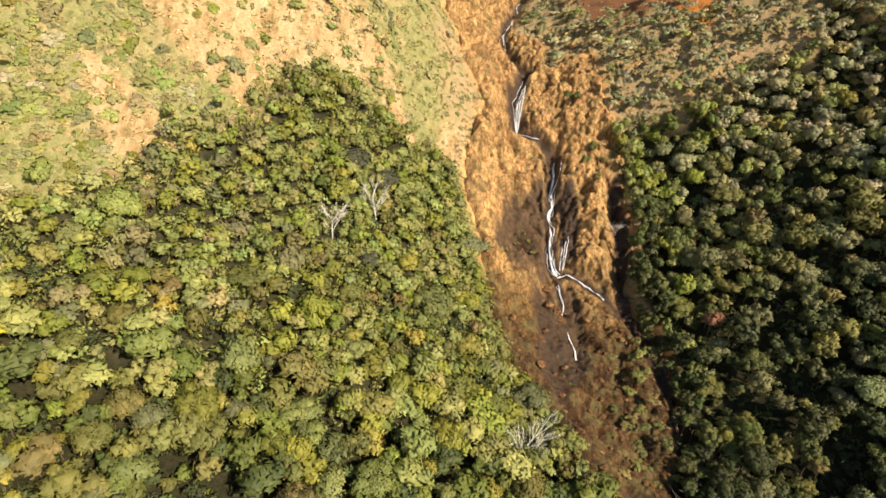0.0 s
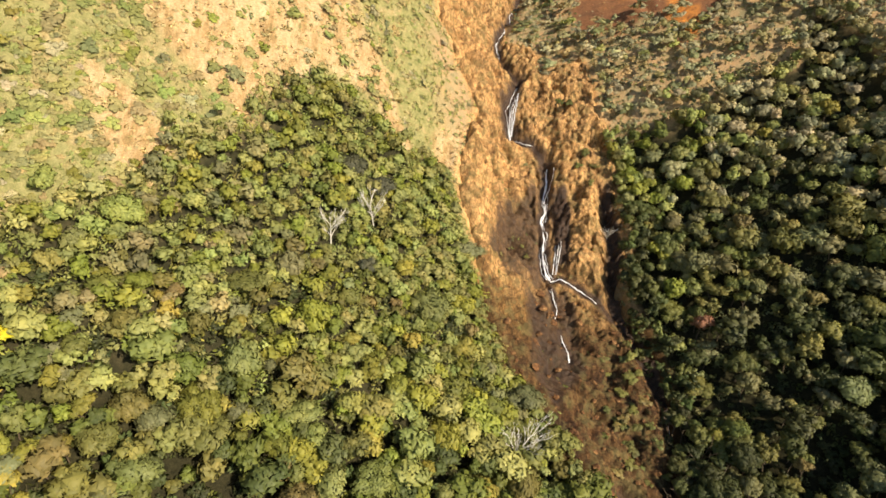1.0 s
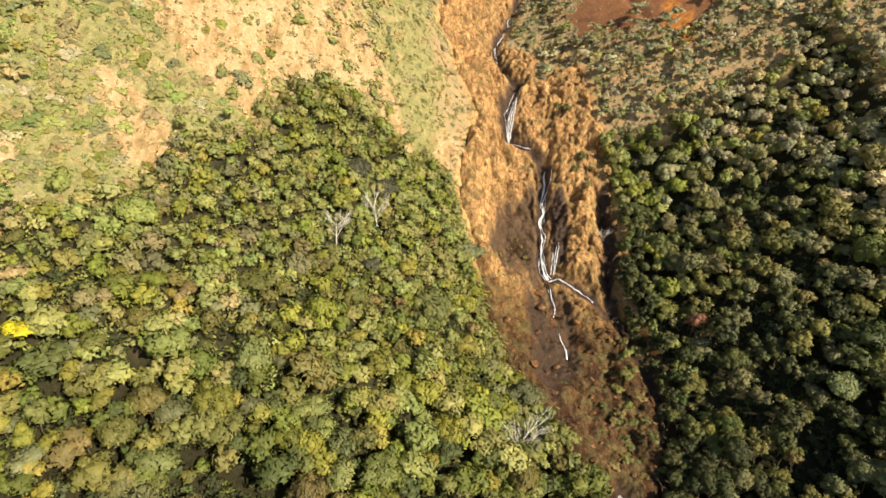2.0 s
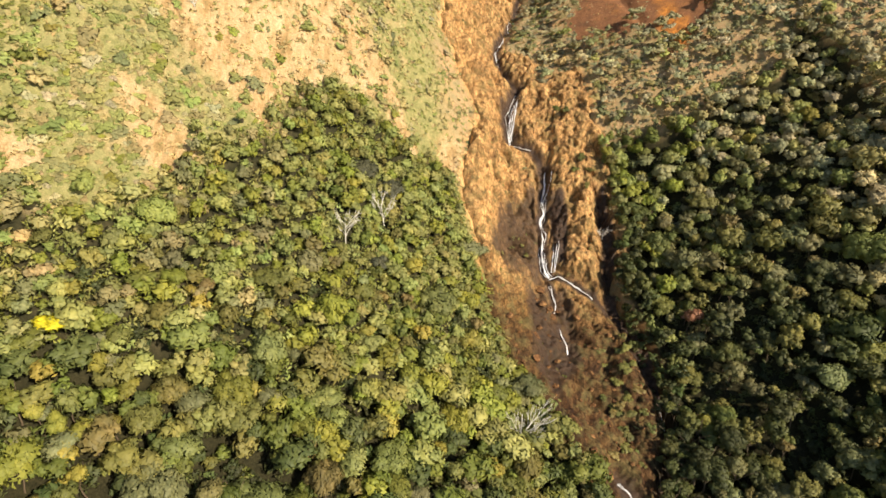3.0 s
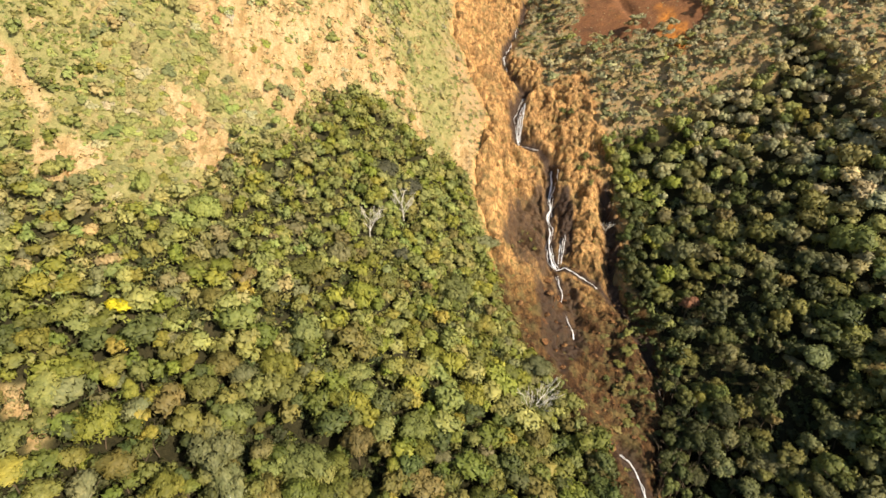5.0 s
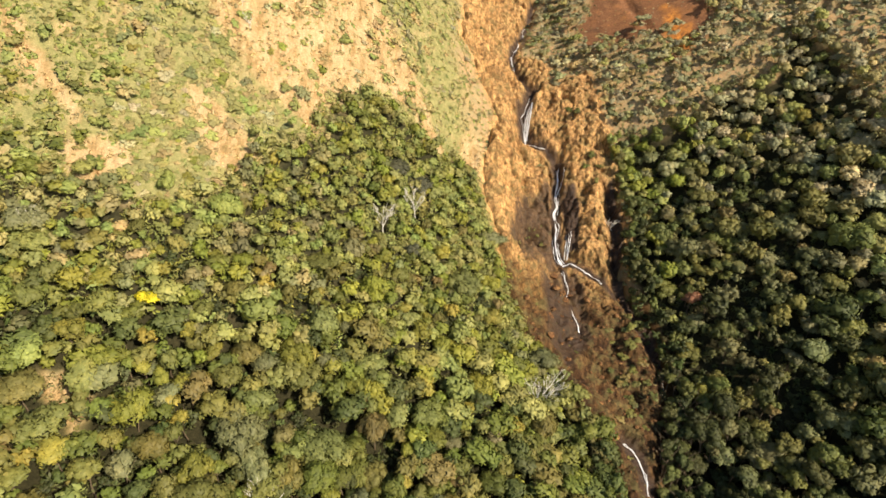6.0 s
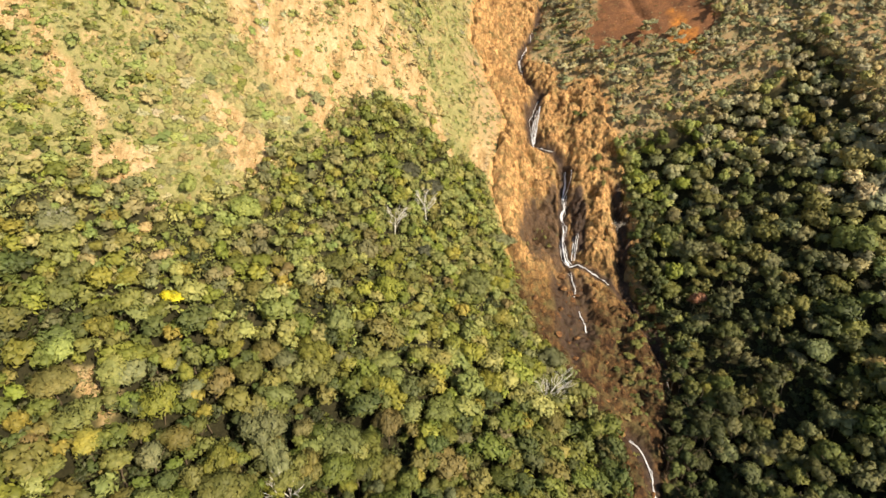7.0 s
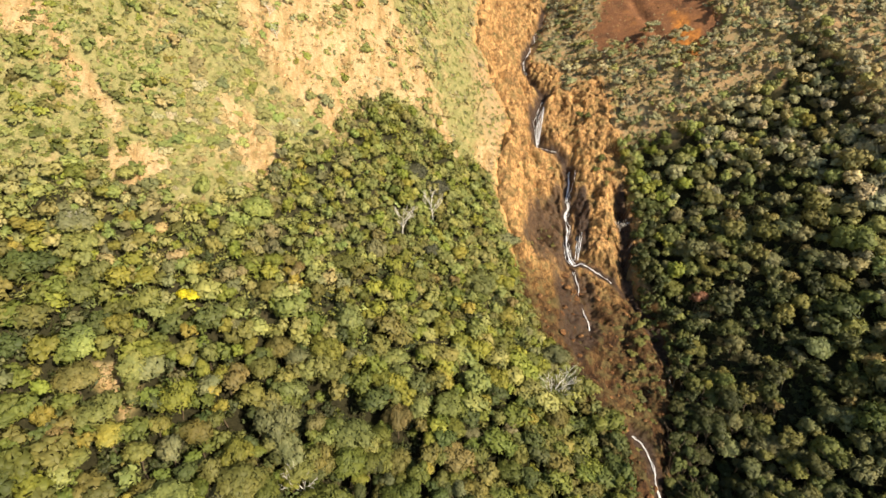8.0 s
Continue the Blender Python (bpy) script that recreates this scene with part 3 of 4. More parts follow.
def trunk_mesh(rng, name, forks=5):
    """A short leaning trunk with limbs that reach into the crown; 1 high."""
    bm = bmesh.new()
    p, r = Vector((0, 0, -0.25)), 0.036
    for i in range(3):
        q = p + Vector((rng.uniform(-0.07, 0.07), rng.uniform(-0.07, 0.07), 0.34))
        tube(bm, p, q, r, r * 0.8)
        p, r = q, r * 0.8
    for i in range(forks):
        a = i * 2 * math.pi / forks + rng.uniform(-0.4, 0.4)
        q = p + Vector((math.cos(a) * 0.3, math.sin(a) * 0.3, rng.uniform(0.1, 0.34)))
        tube(bm, p - Vector((0, 0, rng.uniform(0, 0.2))), q, r * 0.75, r * 0.4, 5)
        tube(bm, q, q + Vector((math.cos(a + 0.6) * 0.2, math.sin(a + 0.6) * 0.2, 0.16)), r * 0.4, r * 0.15, 4)
    me = bpy.data.meshes.new(name)
    bm.to_mesh(me)
    bm.free()
    return me


# shade and gloom are leaf greens darkened to stand in for shade
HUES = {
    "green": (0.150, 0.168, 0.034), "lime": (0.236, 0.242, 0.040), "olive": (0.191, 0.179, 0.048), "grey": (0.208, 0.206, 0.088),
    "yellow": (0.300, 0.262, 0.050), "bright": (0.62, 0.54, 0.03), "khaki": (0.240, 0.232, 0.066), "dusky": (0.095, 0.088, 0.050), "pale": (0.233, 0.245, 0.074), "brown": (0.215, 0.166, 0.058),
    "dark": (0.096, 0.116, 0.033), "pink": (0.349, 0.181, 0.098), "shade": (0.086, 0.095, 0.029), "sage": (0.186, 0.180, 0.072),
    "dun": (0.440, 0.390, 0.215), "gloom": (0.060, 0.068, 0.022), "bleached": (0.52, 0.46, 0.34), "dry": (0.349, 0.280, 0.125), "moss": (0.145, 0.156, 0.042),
    "fern": (0.305, 0.305, 0.092), "sedge": (0.335, 0.295, 0.118), "ash": (0.300, 0.280, 0.152), "straw": (0.420, 0.325, 0.140), "herb": (0.255, 0.285, 0.080), "hay": (0.560, 0.420, 0.200),
}


def tone(rng, hue):
    c = np.array(HUES[hue]) * rng.uniform(0.76, 1.24) * (1 + rng.uniform(-0.07, 0.07, 3))
    return tuple(float(v) for v in c)


rng = np.random.default_rng(7)
TREE_CROWNS = [leafy_mesh("crown", *foliage(rng, 11, 330, 0.115, 0.95), LEAF) for i in range(8)]
FULL_CROWNS = [leafy_mesh("crown", *foliage(rng, 9, 330, 0.115, 0.85, spread=0.64, heart=0.62, plump=1.3), LEAF) for i in range(8)]
FULL_GRAND_CROWNS = [leafy_mesh("crown", *foliage(rng, 16, 620, 0.078, 0.8, spread=0.74, heart=0.62, plump=1.2), LEAF) for i in range(4)]
GRAND_CROWNS = [leafy_mesh("crown", *foliage(rng, 20, 620, 0.075, 0.9, spread=0.8, heart=0.45), LEAF) for i in range(4)]
TREE_TRUNKS = [trunk_mesh(rng, "trunk", 3) for i in range(4)]
SHRUB_LEAVES = [leafy_mesh("foliage", *foliage(rng, 6, 110, 0.17, 0.75), LEAF) for i in range(5)]
FAR_CROWNS = [foliage(rng, 5, 70, 0.2, 0.95, BALL_0) for i in range(8)]
FULL_FAR_CROWNS = [foliage(rng, 4, 52, 0.24, 0.85, BALL_0, spread=0.58, heart=0.66, plump=1.35) for i in range(8)]
FULL_BIG_CROWNS = [foliage(rng, 8, 115, 0.15, 0.85, BALL_0, spread=0.64, heart=0.62, plump=1.3) for i in range(6)]
BIG_CROWNS = [foliage(rng, 9, 150, 0.135, 0.95, BALL_0) for i in range(6)]
FAR_SHRUBS = [foliage(rng, 3, 26, 0.3, 0.7, BALL_0) for i in range(6)]
for me in TREE_TRUNKS:
    me.materials.append(BARK)


def stem_mesh(rng):
    bm = bmesh.new()
    for i in range(4):
        a = i * 1.57 + rng.uniform(-0.4, 0.4)
        tube(bm, (0, 0, -0.5), (math.cos(a) * 0.45, math.sin(a) * 0.45, 0.25), 0.06, 0.02, 4)
    me = bpy.data.meshes.new("stem")
    bm.to_mesh(me)
    bm.free()
    me.materials.append(BARK)
    return me


SHRUB_STEMS = [stem_mesh(rng) for i in range(3)]

LABELS = {
    "green": "mid-green broadleaf tree with a rounded crown", "lime": "yellow-green broadleaf tree with a full leafy crown",
    "olive": "olive-green broadleaf tree with an uneven crown", "grey": "grey-green tree with thin dusty foliage",
    "yellow": "small tree with yellowing leaves", "bright": "small tree in bright yellow flower", "pale": "pale green tree with an open, feathery crown",
    "brown": "tree with brown, half-withered foliage", "dark": "dense dark green tree with a round crown", "pink": "small tree with dry salmon-brown leaves", "dusky": "dark grey-brown tree with sparse withered foliage", "khaki": "khaki-green broadleaf tree with a rounded crown",
    "shade": "dark green tree on the shaded valley side", "sage": "grey-olive tree on the shaded valley side", "dry": "dry straw-coloured bush", "gloom": "dense dark evergreen tree on the shaded valley side", "bleached": "small tree with pale withered foliage",  "moss": "moss-green tree on the shaded valley side",
    "ash": "ash-grey bushy tree with thin foliage", "fern": "light green bushy tree at the edge of the grass", "sedge": "dusty yellow-olive bushy tree on the dry slope", "herb": "fresh green bushy tree on the dry slope", "dun": "small grey-tan tree with dusty foliage", "straw": "small tree with dry straw-coloured foliage",
}


def heights(level, spots):
    return level(np.array([s[0] for s in spots]), np.array([s[1] for s in spots])).tolist()


def leaning(spots, amount):
    """Turns that lay plants along the slope they grow on, by the amount given."""
    x, y = np.array([s[0] for s in spots]), np.array([s[1] for s in spots])
    nx, ny = (lie(x - 2, y) - lie(x + 2, y)) / 4, (lie(x, y - 2) - lie(x, y + 2)) / 4
    n = np.stack([nx * amount, ny * amount, np.ones(len(x))], 1)
    n /= np.linalg.norm(n, axis=1)[:, None]
    a = np.stack([n[:, 2], np.zeros(len(x)), -n[:, 0]], 1)
    a /= np.linalg.norm(a, axis=1)[:, None]
    return np.stack([a, np.cross(n, a), n], 2)


def plant_tree(x, y, z, r, hue, group, high=None, kind="broadleaf_tree"):
    """One tree: trunk and crown."""
    high = high or max(0.5 + 0.6 * r, 0.1 + 0.8 * r + 3.3 * float(depths(np.array([x]), np.array([y]))[0])) + (rng.uniform(1.5, 3.8) if x > 44 and float(inside(FOREST_RIGHT, np.array([x]), np.array([y]))[0]) < 4 else rng.uniform(-1.8, 3.4) if x > 44 else rng.uniform(-1.4, 1.2) if y < 70 else rng.uniform(-0.5, 1.2))
    tree = tagged(new(kind), LABELS[hue], "tree", group)
    tree.empty_display_size = 0.3
    tree.matrix_basis = pose(x, y, z, 0, 0, float(rng.uniform(0, 360)))
    trunk = part("trunk", TREE_TRUNKS[rng.integers(4)], BARK, tree)
    trunk.scale = (high * 0.9, high * 0.9, high)
    crown = part("crown", (FULL_GRAND_CROWNS if x < 40 else GRAND_CROWNS)[rng.integers(4)] if r > 3.0 else (FULL_CROWNS if x < 40 else TREE_CROWNS)[rng.integers(8)], LEAF, tree)
    crown.location = (0, 0, high)
    s = r * rng.uniform(0.96, 1.08)
    crown.scale = (s * rng.uniform(0.78, 1.2), s * rng.uniform(0.78, 1.2), s * rng.uniform(0.8, 1.3))
    crown.rotation_euler = (float(rng.uniform(-0.3, 0.3)), float(rng.uniform(-0.3, 0.3)), 0)
    crown.color = (*tone(rng, hue), 1.0)
    return tree


def plant_shrub(x, y, z, r, hue, group, turn):
    shrub = tagged(new("shrub"), "low rounded " + {"straw": "straw-dry", "bleached": "pale withered", "lime": "yellow-green", "grey": "grey-green", "sedge": "dusty olive"}.get(hue, "green") + " shrub among dry grass", "shrub", group)
    shrub.empty_display_size = 0.3
    shrub.matrix_basis = Matrix.Translation((x, y, z + r * 0.06)) @ Matrix(turn.tolist()).to_4x4() @ pose(0, 0, 0, 0, 0, float(rng.uniform(0, 360)))
    part("stem", SHRUB_STEMS[rng.integers(3)], BARK, shrub).scale = (r, r, r)
    leaves = part("foliage", SHRUB_LEAVES[rng.integers(5)], LEAF, shrub)
    leaves.scale = (r * rng.uniform(0.9, 1.15), r * rng.uniform(0.9, 1.15), r * rng.uniform(0.34, 0.55))
    leaves.color = (*tone(rng, hue), 1.0)
    return shrub


def mass(name, spots, shapes, label, category, lift):
    """Plants too many to count, joined into one mesh with a tint for each plant."""
    cos, tris, nors, lobes, tints, n = [], [], [], [], [], 0
    zs = heights(soil, spots)
    tall = heights(depths, spots)
    turns = leaning(spots, 0.45 if name == "woodland" else 0.85)
    for i, ((x, y, r, hue), z) in enumerate(zip(spots, zs)):
        kinds = shapes
        if name == "woodland":
            kinds = (FULL_BIG_CROWNS if r > 2.4 else FULL_FAR_CROWNS) if x < 40 or y > 112 or x > 92 else BIG_CROWNS if r > 2.4 else FAR_CROWNS
        elif hue == "gloom":
            kinds = FAR_CROWNS
        co, tri, nor, lobe = kinds[rng.integers(len(kinds))]
        a = rng.uniform(0, 6.28)
        c, s = math.cos(a), math.sin(a)
        q = co * [r * rng.uniform(0.9, 1.12), r * rng.uniform(0.9, 1.12), r * rng.uniform(0.85, 1.2) * (0.5 if name == "scrub" else 1.0)]
        turn = turns[i] @ np.array([[c, -s, 0], [s, c, 0], [0, 0, 1]])
        q = q @ turn.T
        lean = nor @ turn.T + (1.1 if r < 2.4 and name not in ("woodland", "undergrowth") else 0.4) * turns[i][:, 2]
        nors.append(lean / (np.linalg.norm(lean, axis=1)[:, None] + 1e-9))
        lobes.append(lobe)
        cos.append(q + [x, y, z + lift(r) + (3.3 * tall[i] + float(rng.uniform(-0.8, 1.6)) if r > 1.5 else 0)])
        tris.append(tri + n)
        n += len(q)
        tints.append(np.tile((*tone(rng, hue), 1.0), (len(q), 1)))
    me = fast_mesh(name, np.concatenate(cos), np.concatenate(tris))
    me.attributes.new("tint", "FLOAT_COLOR", "POINT").data.foreach_set("color", np.concatenate(tints).astype(np.float32).ravel())
    mask(me, "lobe", np.concatenate(lobes))
    me.polygons.foreach_set("use_smooth", np.ones(len(me.polygons), bool))
    me.normals_split_custom_set_from_vertices(np.concatenate(nors).astype(np.float32))
    me.materials.append(LEAF_FAR)
    return tagged(new(name, me), label, category, kind="stuff")


# trees that stand out one by one: x, y, radius of the crown
SUNLIT = {
    "lime": [(-88.6, 75.8, 3.1), (-71.8, 62.8, 2.3), (-50.5, 76.8, 2.6), (-47.0, 66.2, 2.1), (-64.3, 51.6, 1.7), (-61.1, 51.2, 1.6), (-57.7, 50.4, 1.8), (-53.7, 50.5, 2.9), (-51.3, 57.1, 2.1), (-60.2, 44.2, 4.1), (-48.4, 38.3, 3.5), (-44.1, 70.0, 1.5), (-24.9, 94.5, 1.4), (5.1, 102.3, 2.7), (-24.0, 82.2, 4.5), (-11.6, 82.8, 1.4), (-22.8, 75.4, 2.8), (-37.2, 62.2, 3.6), (-8.3, 76.7, 2.7), (-26.1, 60.2, 2.9), (-7.2, 63.5, 2.2), (0.7, 71.0, 3.7), (-15.0, 52.0, 1.8)],
    "straw": [(-82.0, 72.3, 1.2), (-56.1, 71.0, 1.9)],
    "fern": [(-83.7, 64.9, 3.3), (-64.8, 67.6, 2.3), (-60.6, 78.0, 1.9), (-68.2, 46.3, 2.8), (-80.7, 79.2, 2.5), (-66.5, 84.0, 2.2)],
    "olive": [(-75.2, 69.3, 2.6), (-81.1, 56.3, 2.8), (-55.3, 64.4, 2.2), (-50.1, 70.2, 2.5), (-47.9, 53.6, 2.9), (-55.0, 39.4, 2.7), (-53.0, 41.9, 1.9), (-45.9, 59.2, 3.2), (-61.3, 38.8, 2.2), (-62.0, 33.4, 2.2), (-69.9, 30.4, 2.2), (-41.4, 73.5, 2.8), (-35.4, 83.7, 3.2), (-17.9, 90.4, 2.5), (-35.0, 58.6, 3.3), (-20.9, 45.0, 3.1), (-37.7, 38.8, 3.5), (-69.8, 74.0, 2.1), (15.6, 69.0, 3.8)],
    "herb": [(-55.8, 85.3, 3.8), (-76.8, 47.1, 3.0)],
    "grey": [(-86.4, 68.0, 3.2), (-68.8, 66.5, 2.3), (-58.0, 61.5, 2.2), (-56.2, 47.5, 2.3), (-43.8, 45.0, 3.8), (-43.0, 58.2, 2.4), (-58.2, 35.3, 2.6), (-40.1, 41.0, 3.6), (-29.2, 89.8, 3.0), (-29.1, 71.7, 1.3), (-41.8, 58.7, 2.6), (-32.0, 63.3, 2.7), (7.1, 117.4, 3.4), (-41.3, 46.2, 2.0), (-6.1, 55.9, 1.8), (18.0, 86.9, 4.0), (-85.6, 45.0, 3.0)],
    "bright": [(-63.8, 62.6, 2.4)],
    "yellow": [(-78.7, 66.4, 1.4), (-47.4, 75.4, 1.4), (-72.6, 52.6, 2.4), (-51.4, 52.3, 1.5), (-67.0, 35.2, 2.6), (-52.8, 45.3, 1.7), (-31.3, 84.3, 2.0), (-35.4, 76.5, 1.8), (-7.8, 102.2, 3.0), (-16.9, 81.6, 1.6), (5.0, 91.7, 3.4), (-2.2, 64.5, 1.7), (6.7, 64.6, 2.9), (-15.8, 45.5, 1.7), (-56.5, 28.3, 1.3), (-76.4, 35.1, 2.4), (-92.3, 64.5, 2.5), (-40.0, 95.4, 1.3)],
    "khaki": [(-62.6, 73.9, 2.6), (-57.2, 53.2, 2.3), (-70.3, 38.1, 4.3), (-75.5, 42.3, 3.2), (-15.2, 70.9, 2.9), (0.7, 61.6, 1.9), (-79.2, 60.8, 2.6)],
    "brown": [(-60.5, 67.1, 1.5), (-45.0, 77.5, 1.9), (-21.6, 53.5, 3.5), (-10.1, 49.9, 3.8), (-4.6, 49.0, 1.9), (-74.1, 32.3, 2.1), (-36.5, 47.3, 2.1)],
    "green": [(-65.3, 59.1, 2.4), (-54.8, 74.1, 2.6), (-40.6, 66.1, 3.0), (-3.4, 84.0, 2.5), (1.3, 80.4, 3.9), (10.0, 82.1, 2.6), (-25.3, 49.2, 2.5), (-30.2, 42.1, 3.7), (-26.5, 42.8, 2.2), (-9.6, 56.1, 2.9), (1.7, 51.0, 3.1), (-83.0, 39.4, 2.7)],
    "pale": [(-42.7, 51.8, 2.9), (-2.2, 96.4, 5.2), (-15.5, 79.4, 2.3), (-33.6, 70.4, 4.2), (-23.3, 66.2, 3.3), (-21.1, 63.5, 2.9), (-11.3, 60.1, 3.9), (-30.1, 47.6, 5.0), (-17.4, 57.1, 3.0)],
    "dusky": [(-15.4, 98.1, 3.2), (-20.2, 118.5, 3.9), (-14.5, 117.8, 3.5)],
}
SHADED = {
    "moss": [(60.2, 123.5, 4.3), (62.9, 106.4, 2.4), (71.9, 108.5, 2.6), (72.7, 115.6, 3.4), (66.5, 102.1, 2.2), (68.0, 94.2, 3.2), (90.0, 89.7, 2.7), (100.7, 100.8, 5.1), (76.2, 91.9, 2.3), (98.8, 88.3, 3.5), (71.9, 77.5, 2.9), (54.8, 77.9, 2.2), (77.4, 61.1, 3.7), (89.0, 72.9, 3.3), (81.4, 73.1, 2.3), (76.7, 79.2, 2.0), (62.5, 135.7, 3.0), (57.7, 132.8, 3.3)],
    "sage": [(62.5, 117.8, 3.4), (50.6, 119.3, 2.3), (57.4, 115.5, 2.3), (80.1, 114.6, 2.9), (62.9, 99.0, 2.5), (68.0, 90.3, 3.0), (91.2, 101.6, 3.5), (90.8, 107.3, 3.4), (58.8, 74.8, 3.1), (58.8, 68.7, 3.1), (68.4, 65.6, 3.1), (76.3, 67.2, 2.5), (82.7, 67.1, 3.8), (83.8, 59.8, 3.5), (71.5, 136.5, 3.3), (83.8, 133.5, 2.7)],
    "olive": [(57.4, 109.8, 3.3), (67.3, 109.4, 3.1), (80.0, 110.2, 2.1), (72.3, 105.5, 2.1), (59.1, 93.3, 3.3), (85.0, 93.7, 2.7), (80.8, 92.5, 3.0), (93.1, 83.4, 3.7), (93.2, 94.3, 3.5), (63.5, 84.5, 2.3), (68.6, 71.3, 2.2), (70.7, 62.4, 2.8), (73.1, 128.6, 3.2)],
    "pink": [(62.7, 103.2, 2.4)],
    "herb": [(56.8, 102.2, 2.4), (53.7, 149.6, 4.7)],
    "dun": [(66.3, 141.0, 3.3), (110.9, 120.9, 4.0), (88.7, 153.3, 3.0)],
    "brown": [(84.7, 99.6, 2.4), (62.8, 66.9, 2.2), (104.7, 132.1, 2.6)],
    "grey": [(82.3, 105.4, 3.2), (84.5, 82.3, 4.0), (85.7, 87.9, 3.0), (80.1, 82.9, 2.6), (50.1, 79.3, 1.6), (67.3, 78.0, 1.6)],
    "lime": [(58.9, 82.3, 3.5), (55.2, 144.0, 3.5), (60.5, 150.1, 2.2)],
    "shade": [(52.7, 68.1, 3.7)],
    "fern": [(73.8, 83.8, 1.3), (88.8, 130.6, 2.1)],
    "yellow": [(104.1, 139.1, 2.7), (89.2, 140.0, 1.8)],
}
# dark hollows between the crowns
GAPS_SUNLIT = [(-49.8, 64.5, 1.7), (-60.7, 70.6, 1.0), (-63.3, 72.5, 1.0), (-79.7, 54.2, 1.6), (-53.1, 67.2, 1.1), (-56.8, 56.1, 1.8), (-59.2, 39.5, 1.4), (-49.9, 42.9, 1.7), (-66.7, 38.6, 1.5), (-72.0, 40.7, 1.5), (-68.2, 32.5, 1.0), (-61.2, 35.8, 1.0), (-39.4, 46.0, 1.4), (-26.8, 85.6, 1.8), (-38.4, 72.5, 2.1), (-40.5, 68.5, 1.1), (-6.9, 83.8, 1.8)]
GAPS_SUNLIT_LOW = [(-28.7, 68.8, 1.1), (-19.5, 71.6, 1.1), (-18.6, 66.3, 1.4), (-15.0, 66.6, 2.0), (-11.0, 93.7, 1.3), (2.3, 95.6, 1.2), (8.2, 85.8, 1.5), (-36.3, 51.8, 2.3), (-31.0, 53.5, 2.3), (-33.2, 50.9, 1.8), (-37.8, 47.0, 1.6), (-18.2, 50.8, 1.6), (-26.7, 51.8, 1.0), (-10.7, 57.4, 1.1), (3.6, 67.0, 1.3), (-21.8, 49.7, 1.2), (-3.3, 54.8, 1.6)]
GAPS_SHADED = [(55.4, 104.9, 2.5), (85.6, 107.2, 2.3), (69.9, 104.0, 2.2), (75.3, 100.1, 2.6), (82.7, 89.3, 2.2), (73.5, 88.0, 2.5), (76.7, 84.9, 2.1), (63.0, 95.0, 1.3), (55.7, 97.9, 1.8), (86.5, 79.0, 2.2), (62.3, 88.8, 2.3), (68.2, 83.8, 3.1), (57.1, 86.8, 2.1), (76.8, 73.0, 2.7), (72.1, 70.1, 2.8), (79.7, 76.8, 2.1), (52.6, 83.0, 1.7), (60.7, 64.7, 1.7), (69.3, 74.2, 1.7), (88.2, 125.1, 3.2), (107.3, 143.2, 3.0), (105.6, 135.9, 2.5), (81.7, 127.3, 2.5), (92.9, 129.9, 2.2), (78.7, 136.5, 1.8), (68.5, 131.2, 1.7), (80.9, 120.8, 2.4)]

taken = []
PLANTED = [(-135, 10), (-132, 95), (-75, 150), (-35, 190), (0, 262), (60, 272), (115, 228), (150, 165), (150, 10)]
for slope, single in (("trees of the sunlit slope", SUNLIT), ("trees of the shaded slope", SHADED)):
    for hue, spots in single.items():
        crowns = [lo - so + 0.4 + 0.1 * s[2] for s, lo, so in zip(spots, heights(lie, spots), heights(soil, spots))]
        for (x, y, r), z, up in zip(spots, heights(soil, spots), crowns):
            plant_tree(x, y, z, r, hue, slope, max(1.2, up - 0.9 - 0.25 * r + rng.uniform(-0.3, 0.6) + (0.9 if hue == "pink" else -0.1 if hue == "bright" else -0.3)), "broadleaf_tree" if x < 40 else "evergreen_tree")
            taken.append((x, y, r * (2.2 if hue in ("bright", "pink") else 1.05)))


def scatter(box, count, allowed, size, crowd):
    """Random places in the box that are allowed and not too near what stands already."""
    xs, ys = rng.uniform(box[0], box[1], count), rng.uniform(box[2], box[3], count)
    ok = (inside(PLANTED, xs, ys) > 0) & allowed(xs, ys)
    xs, ys = xs[ok], ys[ok]
    zs = lie(xs, ys)
    n = len(taken)
    full = np.zeros((n + len(xs), 4))
    full[:n, :3] = taken
    full[:n, 3] = lie(full[:n, 0], full[:n, 1])
    out = []
    for x, y, z in zip(xs, ys, zs):
        r = size(x, y)
        near = (full[:n, 2] + r) * crowd
        if ((full[:n, 0] - x) ** 2 + (full[:n, 1] - y) ** 2 + (full[:n, 3] - z) ** 2 < near * near).any():
            continue
        full[n] = x, y, r, z
        n += 1
        out.append((float(x), float(y), float(r)))
    taken.extend(out)
    return out


DEAD = ((-23.1, 100.2, 7.0, 0.1), (-15.0, 109.7, 7.6, -0.15), (14.8, 74.6, 9.5, 0.3), (47.2, 130.8, 5.5, -0.2), (-37.1, 36.4, 7.5, 0.1), (-59.5, 126.6, 3.2, 0.1), (-57.1, 123.3, 3.0, -0.1), (-85.7, 68.0, 3.6, 0.0))
for x, y, h, lean in DEAD:
    taken.append((x, y - 0.6, 1.6 if h > 5 else 0.8))
for x, y, r in GAPS_SUNLIT + GAPS_SUNLIT_LOW + GAPS_SHADED:
    taken.append((x, y, r * 1.9 + 0.7))


def pick(hues, weights):
    return str(rng.choice(hues, p=np.array(weights) / sum(weights)))


